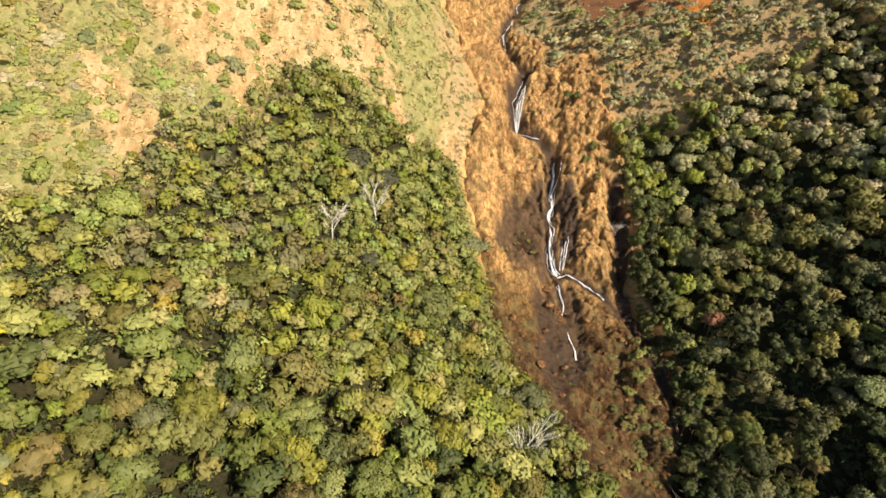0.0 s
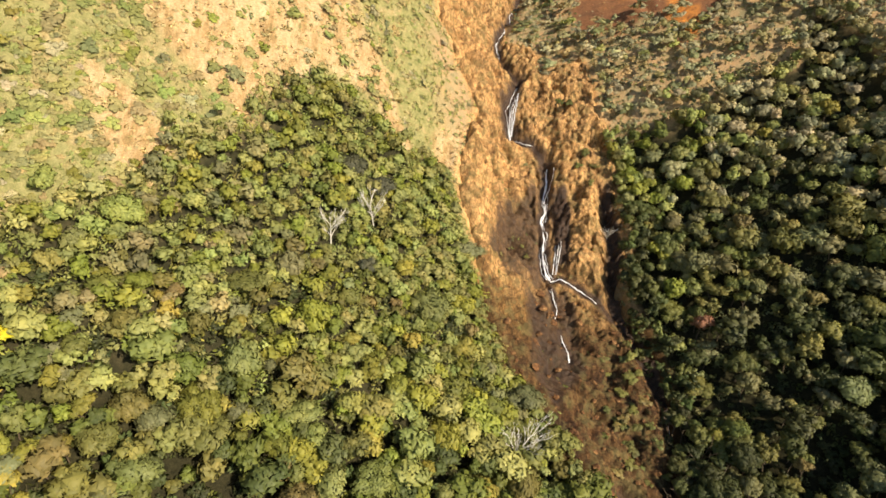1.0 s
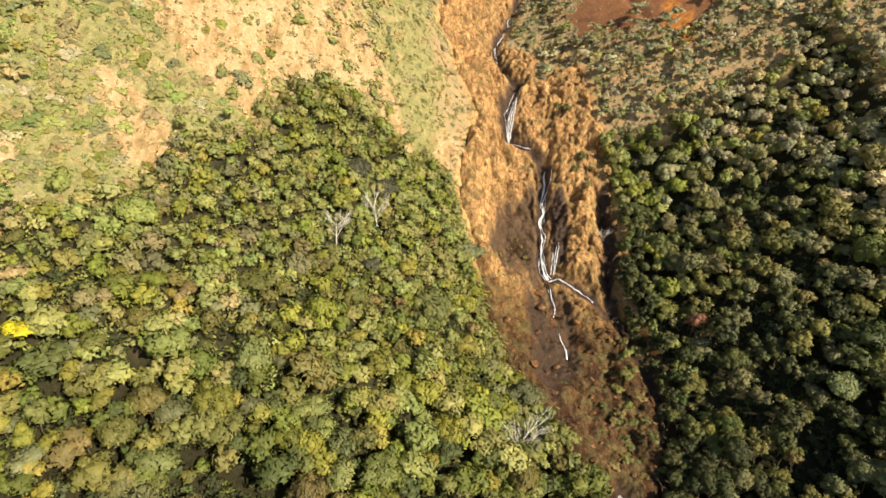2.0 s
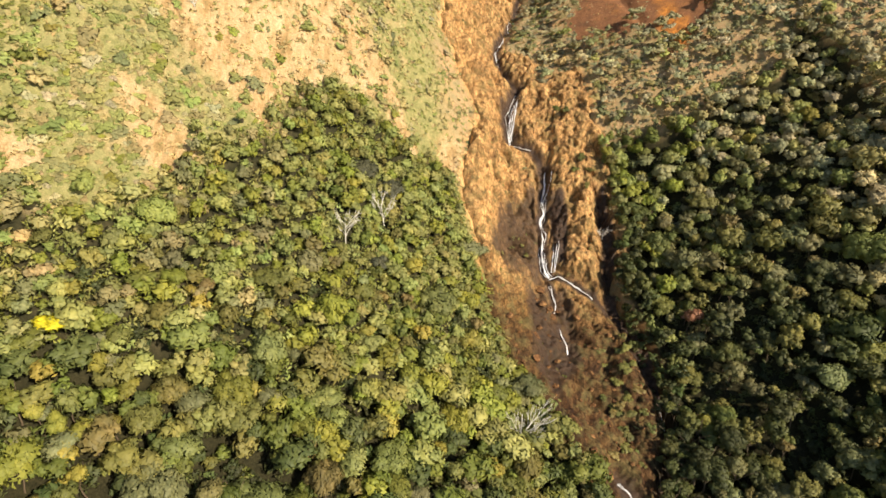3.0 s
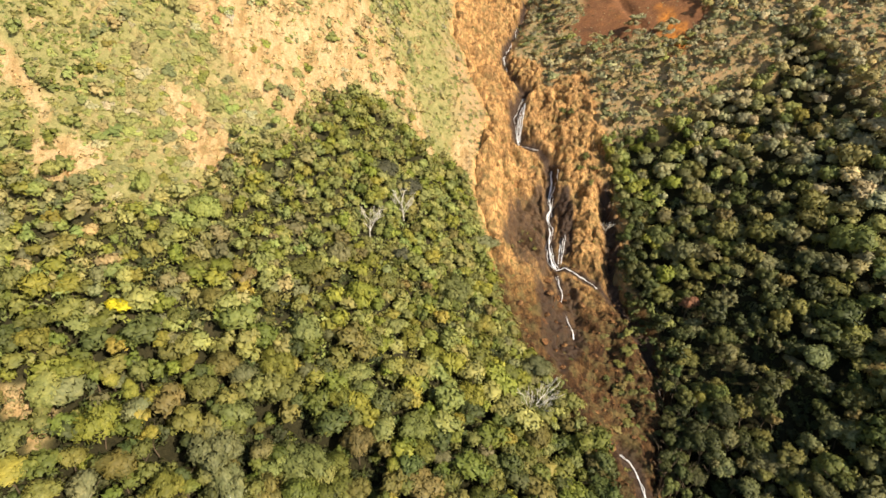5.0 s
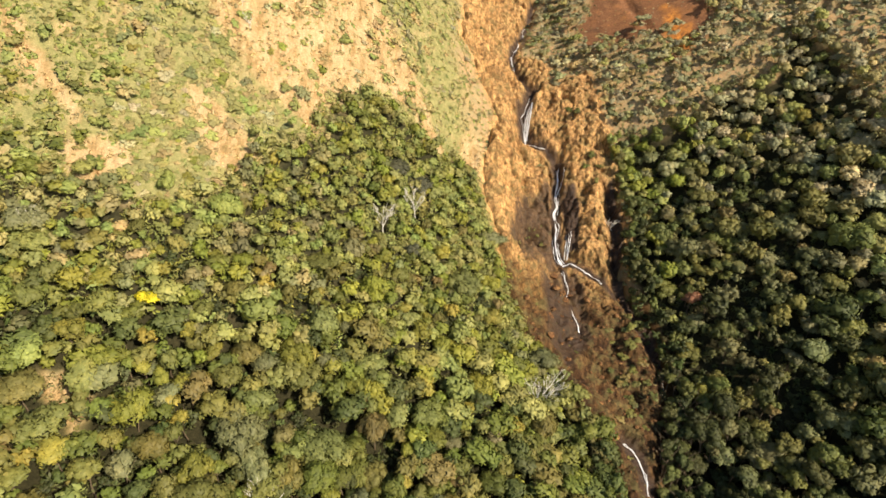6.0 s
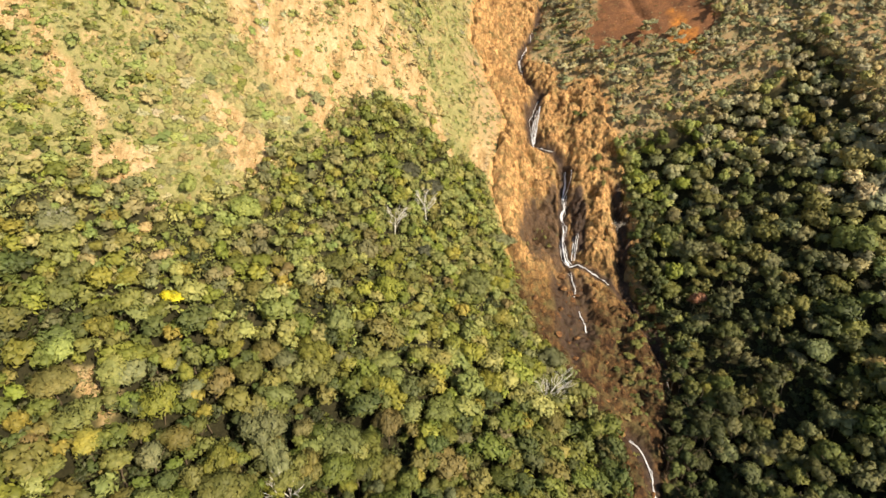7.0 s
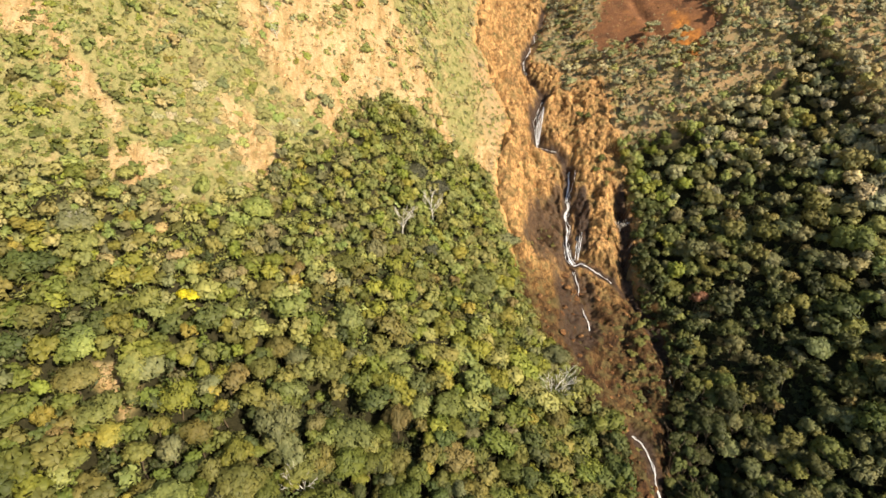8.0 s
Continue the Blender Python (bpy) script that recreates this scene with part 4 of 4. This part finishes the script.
sunny = scatter((-128, 33, 8, 140), 14000, lambda x, y: (inside(FOREST_LEFT, x, y) > 0.3 - 5 * rng.uniform(size=x.shape) ** 2.5 * (x < -45)) & (inside(BARE_SPOTS[4], x, y) < -0.9) & ((depths(x, y) < 0.5) | (rough(x, y, 8, 115, 2) > -0.75)), lambda x, y: (1.0 + 1.4 * rng.uniform()) if y > 82 + 0.25 * x else 1.4 + 2.2 * rng.uniform() ** 1.3, 0.43)
edge = scatter((38, 62, 45, 152), 6000, lambda x, y: (inside(FOREST_RIGHT, x, y) > -1.6) & (inside(FOREST_RIGHT, x, y) < 3.5), lambda x, y: rng.uniform(1.2, 2.3), 0.45)
shaded = edge + scatter((38, 150, 15, 170), 14000, lambda x, y: (inside(FOREST_RIGHT, x, y) > np.where(y < 125, -0.6, 0.6)) & ((rough(x, y, 11, 113, 2) > -0.5) | (inside(FOREST_RIGHT, x, y) < 6) | (y > 112)), lambda x, y: (1.3 + 3.5 * rng.uniform() ** 1.3) * 0.9 if y < 118 else 1.0 + 1.7 * rng.uniform(), 0.47)


def sunny_hue(x, y):
    if x < -36 and y > 60:
        return pick(["fern", "lime", "sedge", "grey", "yellow", "herb", "olive", "straw"], [24, 14, 18, 14, 2, 20, 6, 1])
    if y > 96:
        return pick(["green", "lime", "olive", "khaki", "fern", "pale", "herb"], [7, 26, 10, 16, 26, 24, 10])
    if y > 70:
        return pick(["green", "lime", "olive", "grey", "yellow", "pale", "brown", "fern"], [16, 26, 18, 10, 2, 16, 2, 18])
    return pick(["green", "lime", "olive", "grey", "yellow", "pale", "brown", "dark"], [36, 9, 30, 4, 4 if x < -30 else 1, 3, 3, 20])


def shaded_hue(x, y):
    # gully edge and lower slope: shade is put into darker leaf picks
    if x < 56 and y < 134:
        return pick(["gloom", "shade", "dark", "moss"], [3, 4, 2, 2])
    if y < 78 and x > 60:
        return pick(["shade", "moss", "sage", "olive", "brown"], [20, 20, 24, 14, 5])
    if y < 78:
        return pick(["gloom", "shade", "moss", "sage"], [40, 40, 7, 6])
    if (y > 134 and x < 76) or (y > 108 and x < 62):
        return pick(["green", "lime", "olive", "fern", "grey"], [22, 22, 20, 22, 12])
    # high and far right, haze and stronger light are put into paler leaves
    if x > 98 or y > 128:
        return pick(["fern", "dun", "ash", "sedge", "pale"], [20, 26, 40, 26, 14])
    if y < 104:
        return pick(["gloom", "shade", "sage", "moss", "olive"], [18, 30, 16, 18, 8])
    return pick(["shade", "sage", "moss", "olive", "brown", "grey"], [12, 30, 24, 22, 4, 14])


sunny.sort(key=lambda s: math.hypot((s[0] + 22) * 0.8, s[1] - 15) if s[1] > 24 and s[2] > 1.6 else 999)
shaded.sort(key=lambda s: math.hypot(s[0] - 50, s[1] - 60) if s[1] > 22 else 999)
for (x, y, r), z in zip(sunny[:165], heights(soil, sunny[:165])):
    plant_tree(x, y, z, r, sunny_hue(x, y), "trees of the sunlit slope")
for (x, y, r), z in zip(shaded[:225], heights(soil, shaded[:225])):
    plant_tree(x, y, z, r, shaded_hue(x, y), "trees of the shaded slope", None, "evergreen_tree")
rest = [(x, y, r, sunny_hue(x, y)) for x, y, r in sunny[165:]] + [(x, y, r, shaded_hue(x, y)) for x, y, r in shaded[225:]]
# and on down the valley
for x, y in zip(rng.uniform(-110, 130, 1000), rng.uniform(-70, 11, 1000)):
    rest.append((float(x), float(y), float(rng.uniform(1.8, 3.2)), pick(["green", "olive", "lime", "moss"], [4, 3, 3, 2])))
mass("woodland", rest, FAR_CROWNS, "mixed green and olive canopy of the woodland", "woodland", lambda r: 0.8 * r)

# low growth between the trees
FILLERS = [foliage(rng, 3, 26, 0.3, 0.9, core=False) for i in range(6)]
low = scatter((-128, 33, 18, 140), 26000, lambda x, y: (inside(FOREST_LEFT, x, y) > -1.0) & (inside(BARE_SPOTS[4], x, y) < -0.5) & ((depths(x, y) < 0.5) | (rng.uniform(size=x.shape) < 0.8)), lambda x, y: rng.uniform(0.9, 1.6), 0.40)
# in the tall forest the leaf colours are darkened for shade below the crowns
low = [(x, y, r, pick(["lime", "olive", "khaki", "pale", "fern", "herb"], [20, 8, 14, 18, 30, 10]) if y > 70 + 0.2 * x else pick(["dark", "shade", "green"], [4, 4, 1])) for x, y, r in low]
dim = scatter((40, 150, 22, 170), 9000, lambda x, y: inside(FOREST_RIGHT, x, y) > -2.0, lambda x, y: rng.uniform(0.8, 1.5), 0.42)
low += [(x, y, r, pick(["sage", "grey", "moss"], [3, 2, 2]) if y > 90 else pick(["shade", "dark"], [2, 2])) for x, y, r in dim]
bush = scatter((-80, -60, 34, 54), 900, lambda x, y: inside(BARE_SPOTS[4], x, y) > -1.2, lambda x, y: rng.uniform(0.35, 0.9), 0.55)
low += [(x, y, r, pick(["dry", "grey", "straw", "olive"], [5, 3, 3, 1])) for x, y, r in bush]
# near-black plants fill the hollows, their colour standing in for deep shade
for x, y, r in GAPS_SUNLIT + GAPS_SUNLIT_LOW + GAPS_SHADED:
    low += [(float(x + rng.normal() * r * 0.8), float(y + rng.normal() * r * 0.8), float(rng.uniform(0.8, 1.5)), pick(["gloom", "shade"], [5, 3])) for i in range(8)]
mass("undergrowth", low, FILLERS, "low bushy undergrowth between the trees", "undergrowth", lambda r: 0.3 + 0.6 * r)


# shrubs on the open slopes
def open_left(x, y):
    d = np.maximum(bareness(x, y), 0)
    thin = rough(x, y, 16, 91, 3) > -0.55
    strip = soft(-14, -8, x + 0.15 * (y - 140)) * soft(120, 132, y)
    return (rng.uniform(size=x.shape) > 0.6 * strip) & (x < valley_line(y) - 6) & (inside(FOREST_LEFT, x, y) < 0.5) & (stony(x, y) < 0) & (thin | (rng.uniform(size=x.shape) < 0.35)) & ((d < 0.5) | (rng.uniform(size=x.shape) < 0.12) | (rough(x, y, 7, 93, 2) > 0.42))


def open_right(x, y):
    return (x > valley_line(y) + 5) & (inside(FOREST_RIGHT, x, y) < 1.0) & (stony(x, y) < 0) & (reddish(x, y) < 1.0 + 2.5 * rng.uniform(size=x.shape))


left_scrub = scatter((-135, 22, 60, 260), 24000, open_left, lambda x, y: (0.6 + 2.0 * rng.uniform() ** 1.6) * (0.65 if x > -10 and y > 128 else 1.0), 0.42)
right_scrub = scatter((26, 160, 90, 290), 9500, open_right, lambda x, y: 0.9 + 2.3 * rng.uniform() ** 1.4, 0.40)
rocky = scatter((5, 58, 48, 235), 1800, lambda x, y: (stony(x, y) > 0.2) & (rough(x, y, 12, 95, 2) > np.where(y < 108, -0.4, 0.05)), lambda x, y: rng.uniform(0.6, 1.9) if 76 < y < 104 and x > 37 else rng.uniform(0.3, 1.2), 0.6)


def scrub_hue(x, y):
    if x < -78 - 0.3 * (y - 90):
        return pick(["green", "lime", "olive", "herb", "fern", "khaki"], [12, 16, 14, 16, 20, 14])
    if x > -12 and y > 128:
        return pick(["fern", "sedge", "dun", "straw", "grey"], [24, 30, 16, 18, 12])
    return pick(["fern", "sedge", "lime", "grey", "yellow", "straw", "herb", "dun"], [34, 30, 4, 9, 1, 16, 14, 8])


left_scrub.sort(key=lambda s: math.hypot(s[0] + 45, s[1] - 95))
for (x, y, r), z, turn in zip(left_scrub[:290], heights(soil, left_scrub[:290]), leaning(left_scrub[:290], 0.8)):
    plant_shrub(x, y, z, r, scrub_hue(x, y), "shrubs of the grassy slope", turn)
rest = [(x, y, r, scrub_hue(x, y)) for x, y, r in left_scrub[290:]]
rest += [(x, y, r, pick(["ash", "dun", "sedge", "straw", "grey", "fern"], [60, 16, 16, 8, 20, 8])) for x, y, r in right_scrub]
tufts = scatter((46, 100, 170, 240), 700, lambda x, y: inside(RED_SOIL, x, y) > -1, lambda x, y: rng.uniform(0.2, 0.65) ** 1.3, 1.2)
rest += [(x, y, r, pick(["brown", "straw", "dun", "pink"], [4, 2, 4, 3])) for x, y, r in tufts]
rest += [(x, y, r, pick(["olive", "brown", "moss", "sage"], [6, 4, 3, 2])) for x, y, r in rocky]
mass("scrub", rest, FAR_SHRUBS, "low olive and grey-green scrub on dry grass", "scrub", lambda r: 0.03 * r)


# shrubs rooted in the lower rock
ROOTED = [(45.5, 97.2, 2.3), (42.6, 94.6, 1.7), (47.6, 93.5, 1.5), (40.8, 88.4, 2.0), (44.2, 90.6, 1.6), (38.2, 91.5, 1.2), (41.8, 83.5, 1.5), (44.6, 101.5, 1.4), (36.4, 85.2, 1.1), (47.0, 86.8, 1.3), (48.0, 78.4, 1.4), (43.0, 76.0, 1.1), (41.3, 147.5, 1.6), (43.6, 150.4, 1.7), (46.0, 147.0, 1.5), (44.2, 142.6, 1.2), (38.6, 168.0, 1.9), (41.5, 165.4, 1.6)]
for (x, y, r), turn in zip(ROOTED, leaning(ROOTED, 0.6)):
    px, py, pz = (float(v[0]) for v in rock_point(np.array([x]), np.array([y])))
    tagged(plant_shrub(px, py, pz, r, pick(["olive", "moss", "khaki"], [3, 3, 2]), "shrubs rooted in the ravine", turn), "low olive-green shrub rooted in cracked brown rock").scale = (1, 1, 1.5)


# grass tussocks
TUSSOCKS = [foliage(rng, 2, 9, 0.5, 0.45, core=False) for i in range(8)]


def tussocks(name, box, count, allowed, hue, label):
    x, y = rng.uniform(box[0], box[1], count), rng.uniform(box[2], box[3], count)
    ok = (inside(PLANTED, x, y) > 0) & (woods(x, y) < 0.5) & (stony(x, y) < 0.5) & allowed(x, y)
    x, y = x[ok], y[ok]
    hay = bareness(x, y) > rng.normal(size=len(x)) * 1.5
    spots = [(float(a), float(b), float(rng.uniform(0.4, 0.95)), hue(h)) for a, b, h in zip(x, y, hay)]
    mass(name, spots, TUSSOCKS, label, "grass", lambda r: 0.02)


tussocks("dry_grass", (-135, 24, 62, 235), 17000, lambda x, y: (x < valley_line(y) - 4), lambda hay: pick(["hay", "straw", "sedge"], [6, 3, 1]) if hay else pick(["fern", "sedge", "straw", "herb", "grey"], [5, 5, 3, 3, 2]), "straw-coloured and green grass tussocks on the sunlit slope")
tussocks("moor_grass", (26, 150, 100, 270), 9000, lambda x, y: (x > valley_line(y) + 3) & (reddish(x, y) < 2.5), lambda hay: pick(["straw", "hay", "sedge"], [4, 2, 3]) if hay else pick(["dun", "sedge", "grey", "straw"], [6, 4, 3, 3]), "olive and tan grass tussocks below the red soil")


# ---- dead trees ----
def bare_tree(x, y, high, seed, lean=0.0):
    """A leafless grey tree: trunk and branches that fork three times."""
    r = random.Random(seed)
    z = float(soil(np.array([x]), np.array([y]))[0])
    tree = tagged(new("dead_tree"), "leafless bleached dead tree with bare forked branches", "tree", "dead trees")
    tree.empty_display_size = 0.3
    tree.matrix_basis = pose(x, y, z)
    bm = bmesh.new()
    top = Vector((lean * high * 0.4, 0, high * 0.58))
    tube(bm, (0, 0, -0.5), top, 0.018 * high, 0.010 * high)
    part("trunk", bm, DEADWOOD, tree)

    def fork(bm, p, d, length, rad, depth):
        q = p + d * length
        tube(bm, p, q, rad, rad * 0.6, 5)
        if depth:
            for i in range(3 if depth > 1 else 2):
                nd = (d + Vector((r.uniform(-0.6, 0.6), r.uniform(-0.6, 0.6), r.uniform(-0.1, 0.5)))).normalized()
                fork(bm, q if i else p + d * length * 0.6, nd, length * r.uniform(0.55, 0.8), rad * 0.62, depth - 1)

    for i in range(9):
        a = i * 0.75 + r.uniform(-0.5, 0.5)
        bm = bmesh.new()
        fork(bm, top * r.uniform(0.25, 1.0), Vector((math.cos(a) * 0.75 + lean, math.sin(a) * 0.75, 0.8)).normalized(), high * r.uniform(0.17, 0.32), 0.009 * high, 3)
        part("branch", bm, DEADWOOD, tree)


for i, (x, y, h, lean) in enumerate(DEAD):
    bare_tree(x, y, h * 1.2, i + 3, lean)


# ---- water ----
def strand(line, width, seed, parent, spread=0.25):
    """One thread of falling water that clings to the rock: an arched ribbon of uneven width."""
    r = np.random.default_rng(seed)
    p = np.asarray(line, float)
    at = np.concatenate([[0], np.cumsum(np.hypot(*(p[1:] - p[:-1]).T))])
    s = np.arange(0, at[-1], 0.28)
    x, y = np.interp(s, at, p[:, 0]), np.interp(s, at, p[:, 1])
    tx, ty = np.gradient(x), np.gradient(y)
    ln = np.hypot(tx, ty) + 1e-6
    nx, ny = -ty / ln, tx / ln
    wob = spread * (rough(s, s * 0 + seed * 3.1, 3.2, seed, 3)) * 1.2 + 0.22 * rough(s, s * 0 + seed * 2.3, 1.3, seed + 9, 2)
    x, y = x + nx * wob, y + ny * wob
    w = 0.5 * width * (0.55 + 0.75 * (rough(s, s * 0 + seed * 1.7, 1.8, seed + 40, 3) * 1.7 + 0.4)).clip(0.12, 1.5)
    offs = np.array([-1, -0.5, 0, 0.5, 1.0])
    X, Y = x[:, None] + nx[:, None] * w[:, None] * offs, y[:, None] + ny[:, None] * w[:, None] * offs
    crest = np.maximum(np.maximum(relief(x + nx * w * 0.6, y + ny * w * 0.6), relief(x - nx * w * 0.6, y - ny * w * 0.6)), relief(x, y))
    pad = np.pad(crest, 1, mode="edge")
    crest = np.max([pad[i:i + len(crest)] for i in range(3)], axis=0)
    crest = np.convolve(np.pad(crest, 3, mode="edge"), np.ones(7) / 7, "valid") + 0.14
    lift = crest[:, None] + 0.05 * (1 - offs ** 2) + r.uniform(-0.04, 0.04, X.shape)
    lift[:, (0, 4)] -= 0.06
    co = np.stack(rock_point(X, Y, lift - relief(X, Y)), -1).reshape(-1, 3)
    i = np.arange(len(x) * 5).reshape(-1, 5)
    quads = np.stack([i[:-1, :-1], i[:-1, 1:], i[1:, 1:], i[1:, :-1]], -1)
    quads = quads.reshape(-1, 4)
    me = fast_mesh("strand", co, quads)
    me.polygons.foreach_set("use_smooth", np.ones(len(me.polygons), bool))
    part("strand", me, WATER, parent)


def between(a, b, u):
    """A line part of the way from one line to another."""
    out = []
    for line in (a, b):
        p = np.asarray(line, float)
        at = np.concatenate([[0], np.cumsum(np.hypot(*(p[1:] - p[:-1]).T))])
        k = np.linspace(0, at[-1], 9)
        out.append(np.stack([glide(at, p[:, 0], k), glide(at, p[:, 1], k)], 1))
    return [tuple(q) for q in (out[0] * (1 - u) + out[1] * u).tolist()]


def beside(line, dx):
    return [(x + dx, y) for x, y in line]


def falls(name, label, lines):
    thing = tagged(new(name), label, name.replace("_", " "))
    thing.empty_display_size = 0.3
    for i, (line, width, spread) in enumerate(lines):
        strand(line, width, len(name) * 7 + i * 13 + int(line[0][1]), thing, spread)


falls("waterfall", "upper waterfall of white water sliding over dark rock", [(FALL_A, 0.18, 0.25), (FALL_A_SIDE, 0.26, 0.2)] + [([(26.9 - 3.2 * u, 176.5 - 4.5 * u), (25.4 - 2.7 * u, 170.0 - 1.5 * u), (23.5 - 1.2 * u, 163.4 - 0.6 * u)], w, 0.25) for u, w in ((0.1, 0.2), (0.3, 0.26), (0.5, 0.2), (0.7, 0.24), (0.85, 0.18), (1.0, 0.16))])
falls("waterfall", "tall thin waterfall in white strands down dark wet rock", [(FALL_B, 0.34, 0.25), (beside(FALL_B[3:], 0.5), 0.17, 0.7), (beside(FALL_B[2:5], -0.45), 0.15, 0.6), (beside(FALL_B[5:], -0.5), 0.14, 0.6), (beside(FALL_B[2:5], 0.9), 0.13, 0.8), (beside(FALL_B[6:], 1.0), 0.2, 0.4), (FALL_B_TOP, 0.36, 0.3), (beside(FALL_B[:4], 0.35), 0.26, 0.5), (FALL_B_LOW, 0.24, 0.2), (FALL_B_LOWER, 0.26, 0.2), (between(FALL_B_LOW, FALL_B_LOWER, 0.5), 0.2, 0.3), (between(FALL_B[-3:], FALL_B_LOW, 0.4)[3:], 0.2, 0.3), (FALL_B[-3:], 0.55, 0.3)])
falls("stream", "thin white stream running down between boulders", [(UPPER[1:3], 0.16, 0.9), (UPPER[2:5], 0.2, 0.7), (UPPER[3:5], 0.16, 1.2)])
falls("stream", "narrow stream linking the two waterfalls", [(LINK[:3], 0.12, 0.4), (LINK[1:3], 0.1, 0.8)])
falls("stream", "white stream running aslant below the tall fall", [(OUT[:5], 0.24, 0.05), (OUT[:4], 0.16, 0.2)])
falls("stream", "broken white trickle over dark rock", [(TRICKLE, 0.18, 0.5), (TRICKLE, 0.12, 1.0)])
falls("stream", "short white trickle over brown rock", [(TRICKLE_LOW, 0.3, 0.2)])
falls("stream", "thin stream in the shaded gully beside the trees", [(GULLY_STREAM, 0.2, 0.3)])
falls("stream", "white rushing stream at the foot of the ravine", [(BOTTOM, 0.24, 0.4), (BOTTOM, 0.18, 1.0), (BOTTOM[3:], 0.22, 0.7)])


# ---- boulders ----
def boulder_mesh(seed):
    r = np.random.default_rng(seed)
    bm = bmesh.new()
    bmesh.ops.create_icosphere(bm, subdivisions=2, radius=1.0)
    planes = [(r.normal(size=3), r.uniform(0.55, 0.85)) for i in range(9)]
    for v in bm.verts:
        c = np.array(v.co[:]) * (1 + 0.12 * np.sin(np.array(v.co[:]) @ r.uniform(2, 3, 3)))
        for n, d in planes:
            n = n / np.linalg.norm(n)
            over = c @ n - d
            if over > 0:
                c = c - n * over * 0.9
        v.co = c * [1.0, 0.85, 0.75]
    me = bpy.data.meshes.new("boulder")
    bm.to_mesh(me)
    bm.free()
    me.materials.append(STONE)
    return me


BOULDERS = [boulder_mesh(20 + i) for i in range(7)]
spots = scatter((4, 58, 45, 240), 1500, lambda x, y: (stony(x, y) > 1.0) & (ochre(x, y) < 0.6), lambda x, y: 0.35 + 1.2 * rng.uniform() ** 2, 0.55)[:120]
for x, y, r in spots:
    x, y, z = (float(v[0]) for v in rock_point(np.array([x]), np.array([y])))
    b = tagged(new("boulder", BOULDERS[rng.integers(7)]), "angular ochre boulder lodged in the rocky ravine", "boulder", "boulders in the ravine")
    b.matrix_basis = pose(x, y, z + 0.1 * r, *[float(v) for v in rng.uniform((-25, -25, 0), (25, 25, 360))]) @ Matrix.Diagonal((r, r, r * float(rng.uniform(0.7, 1.1)), 1))
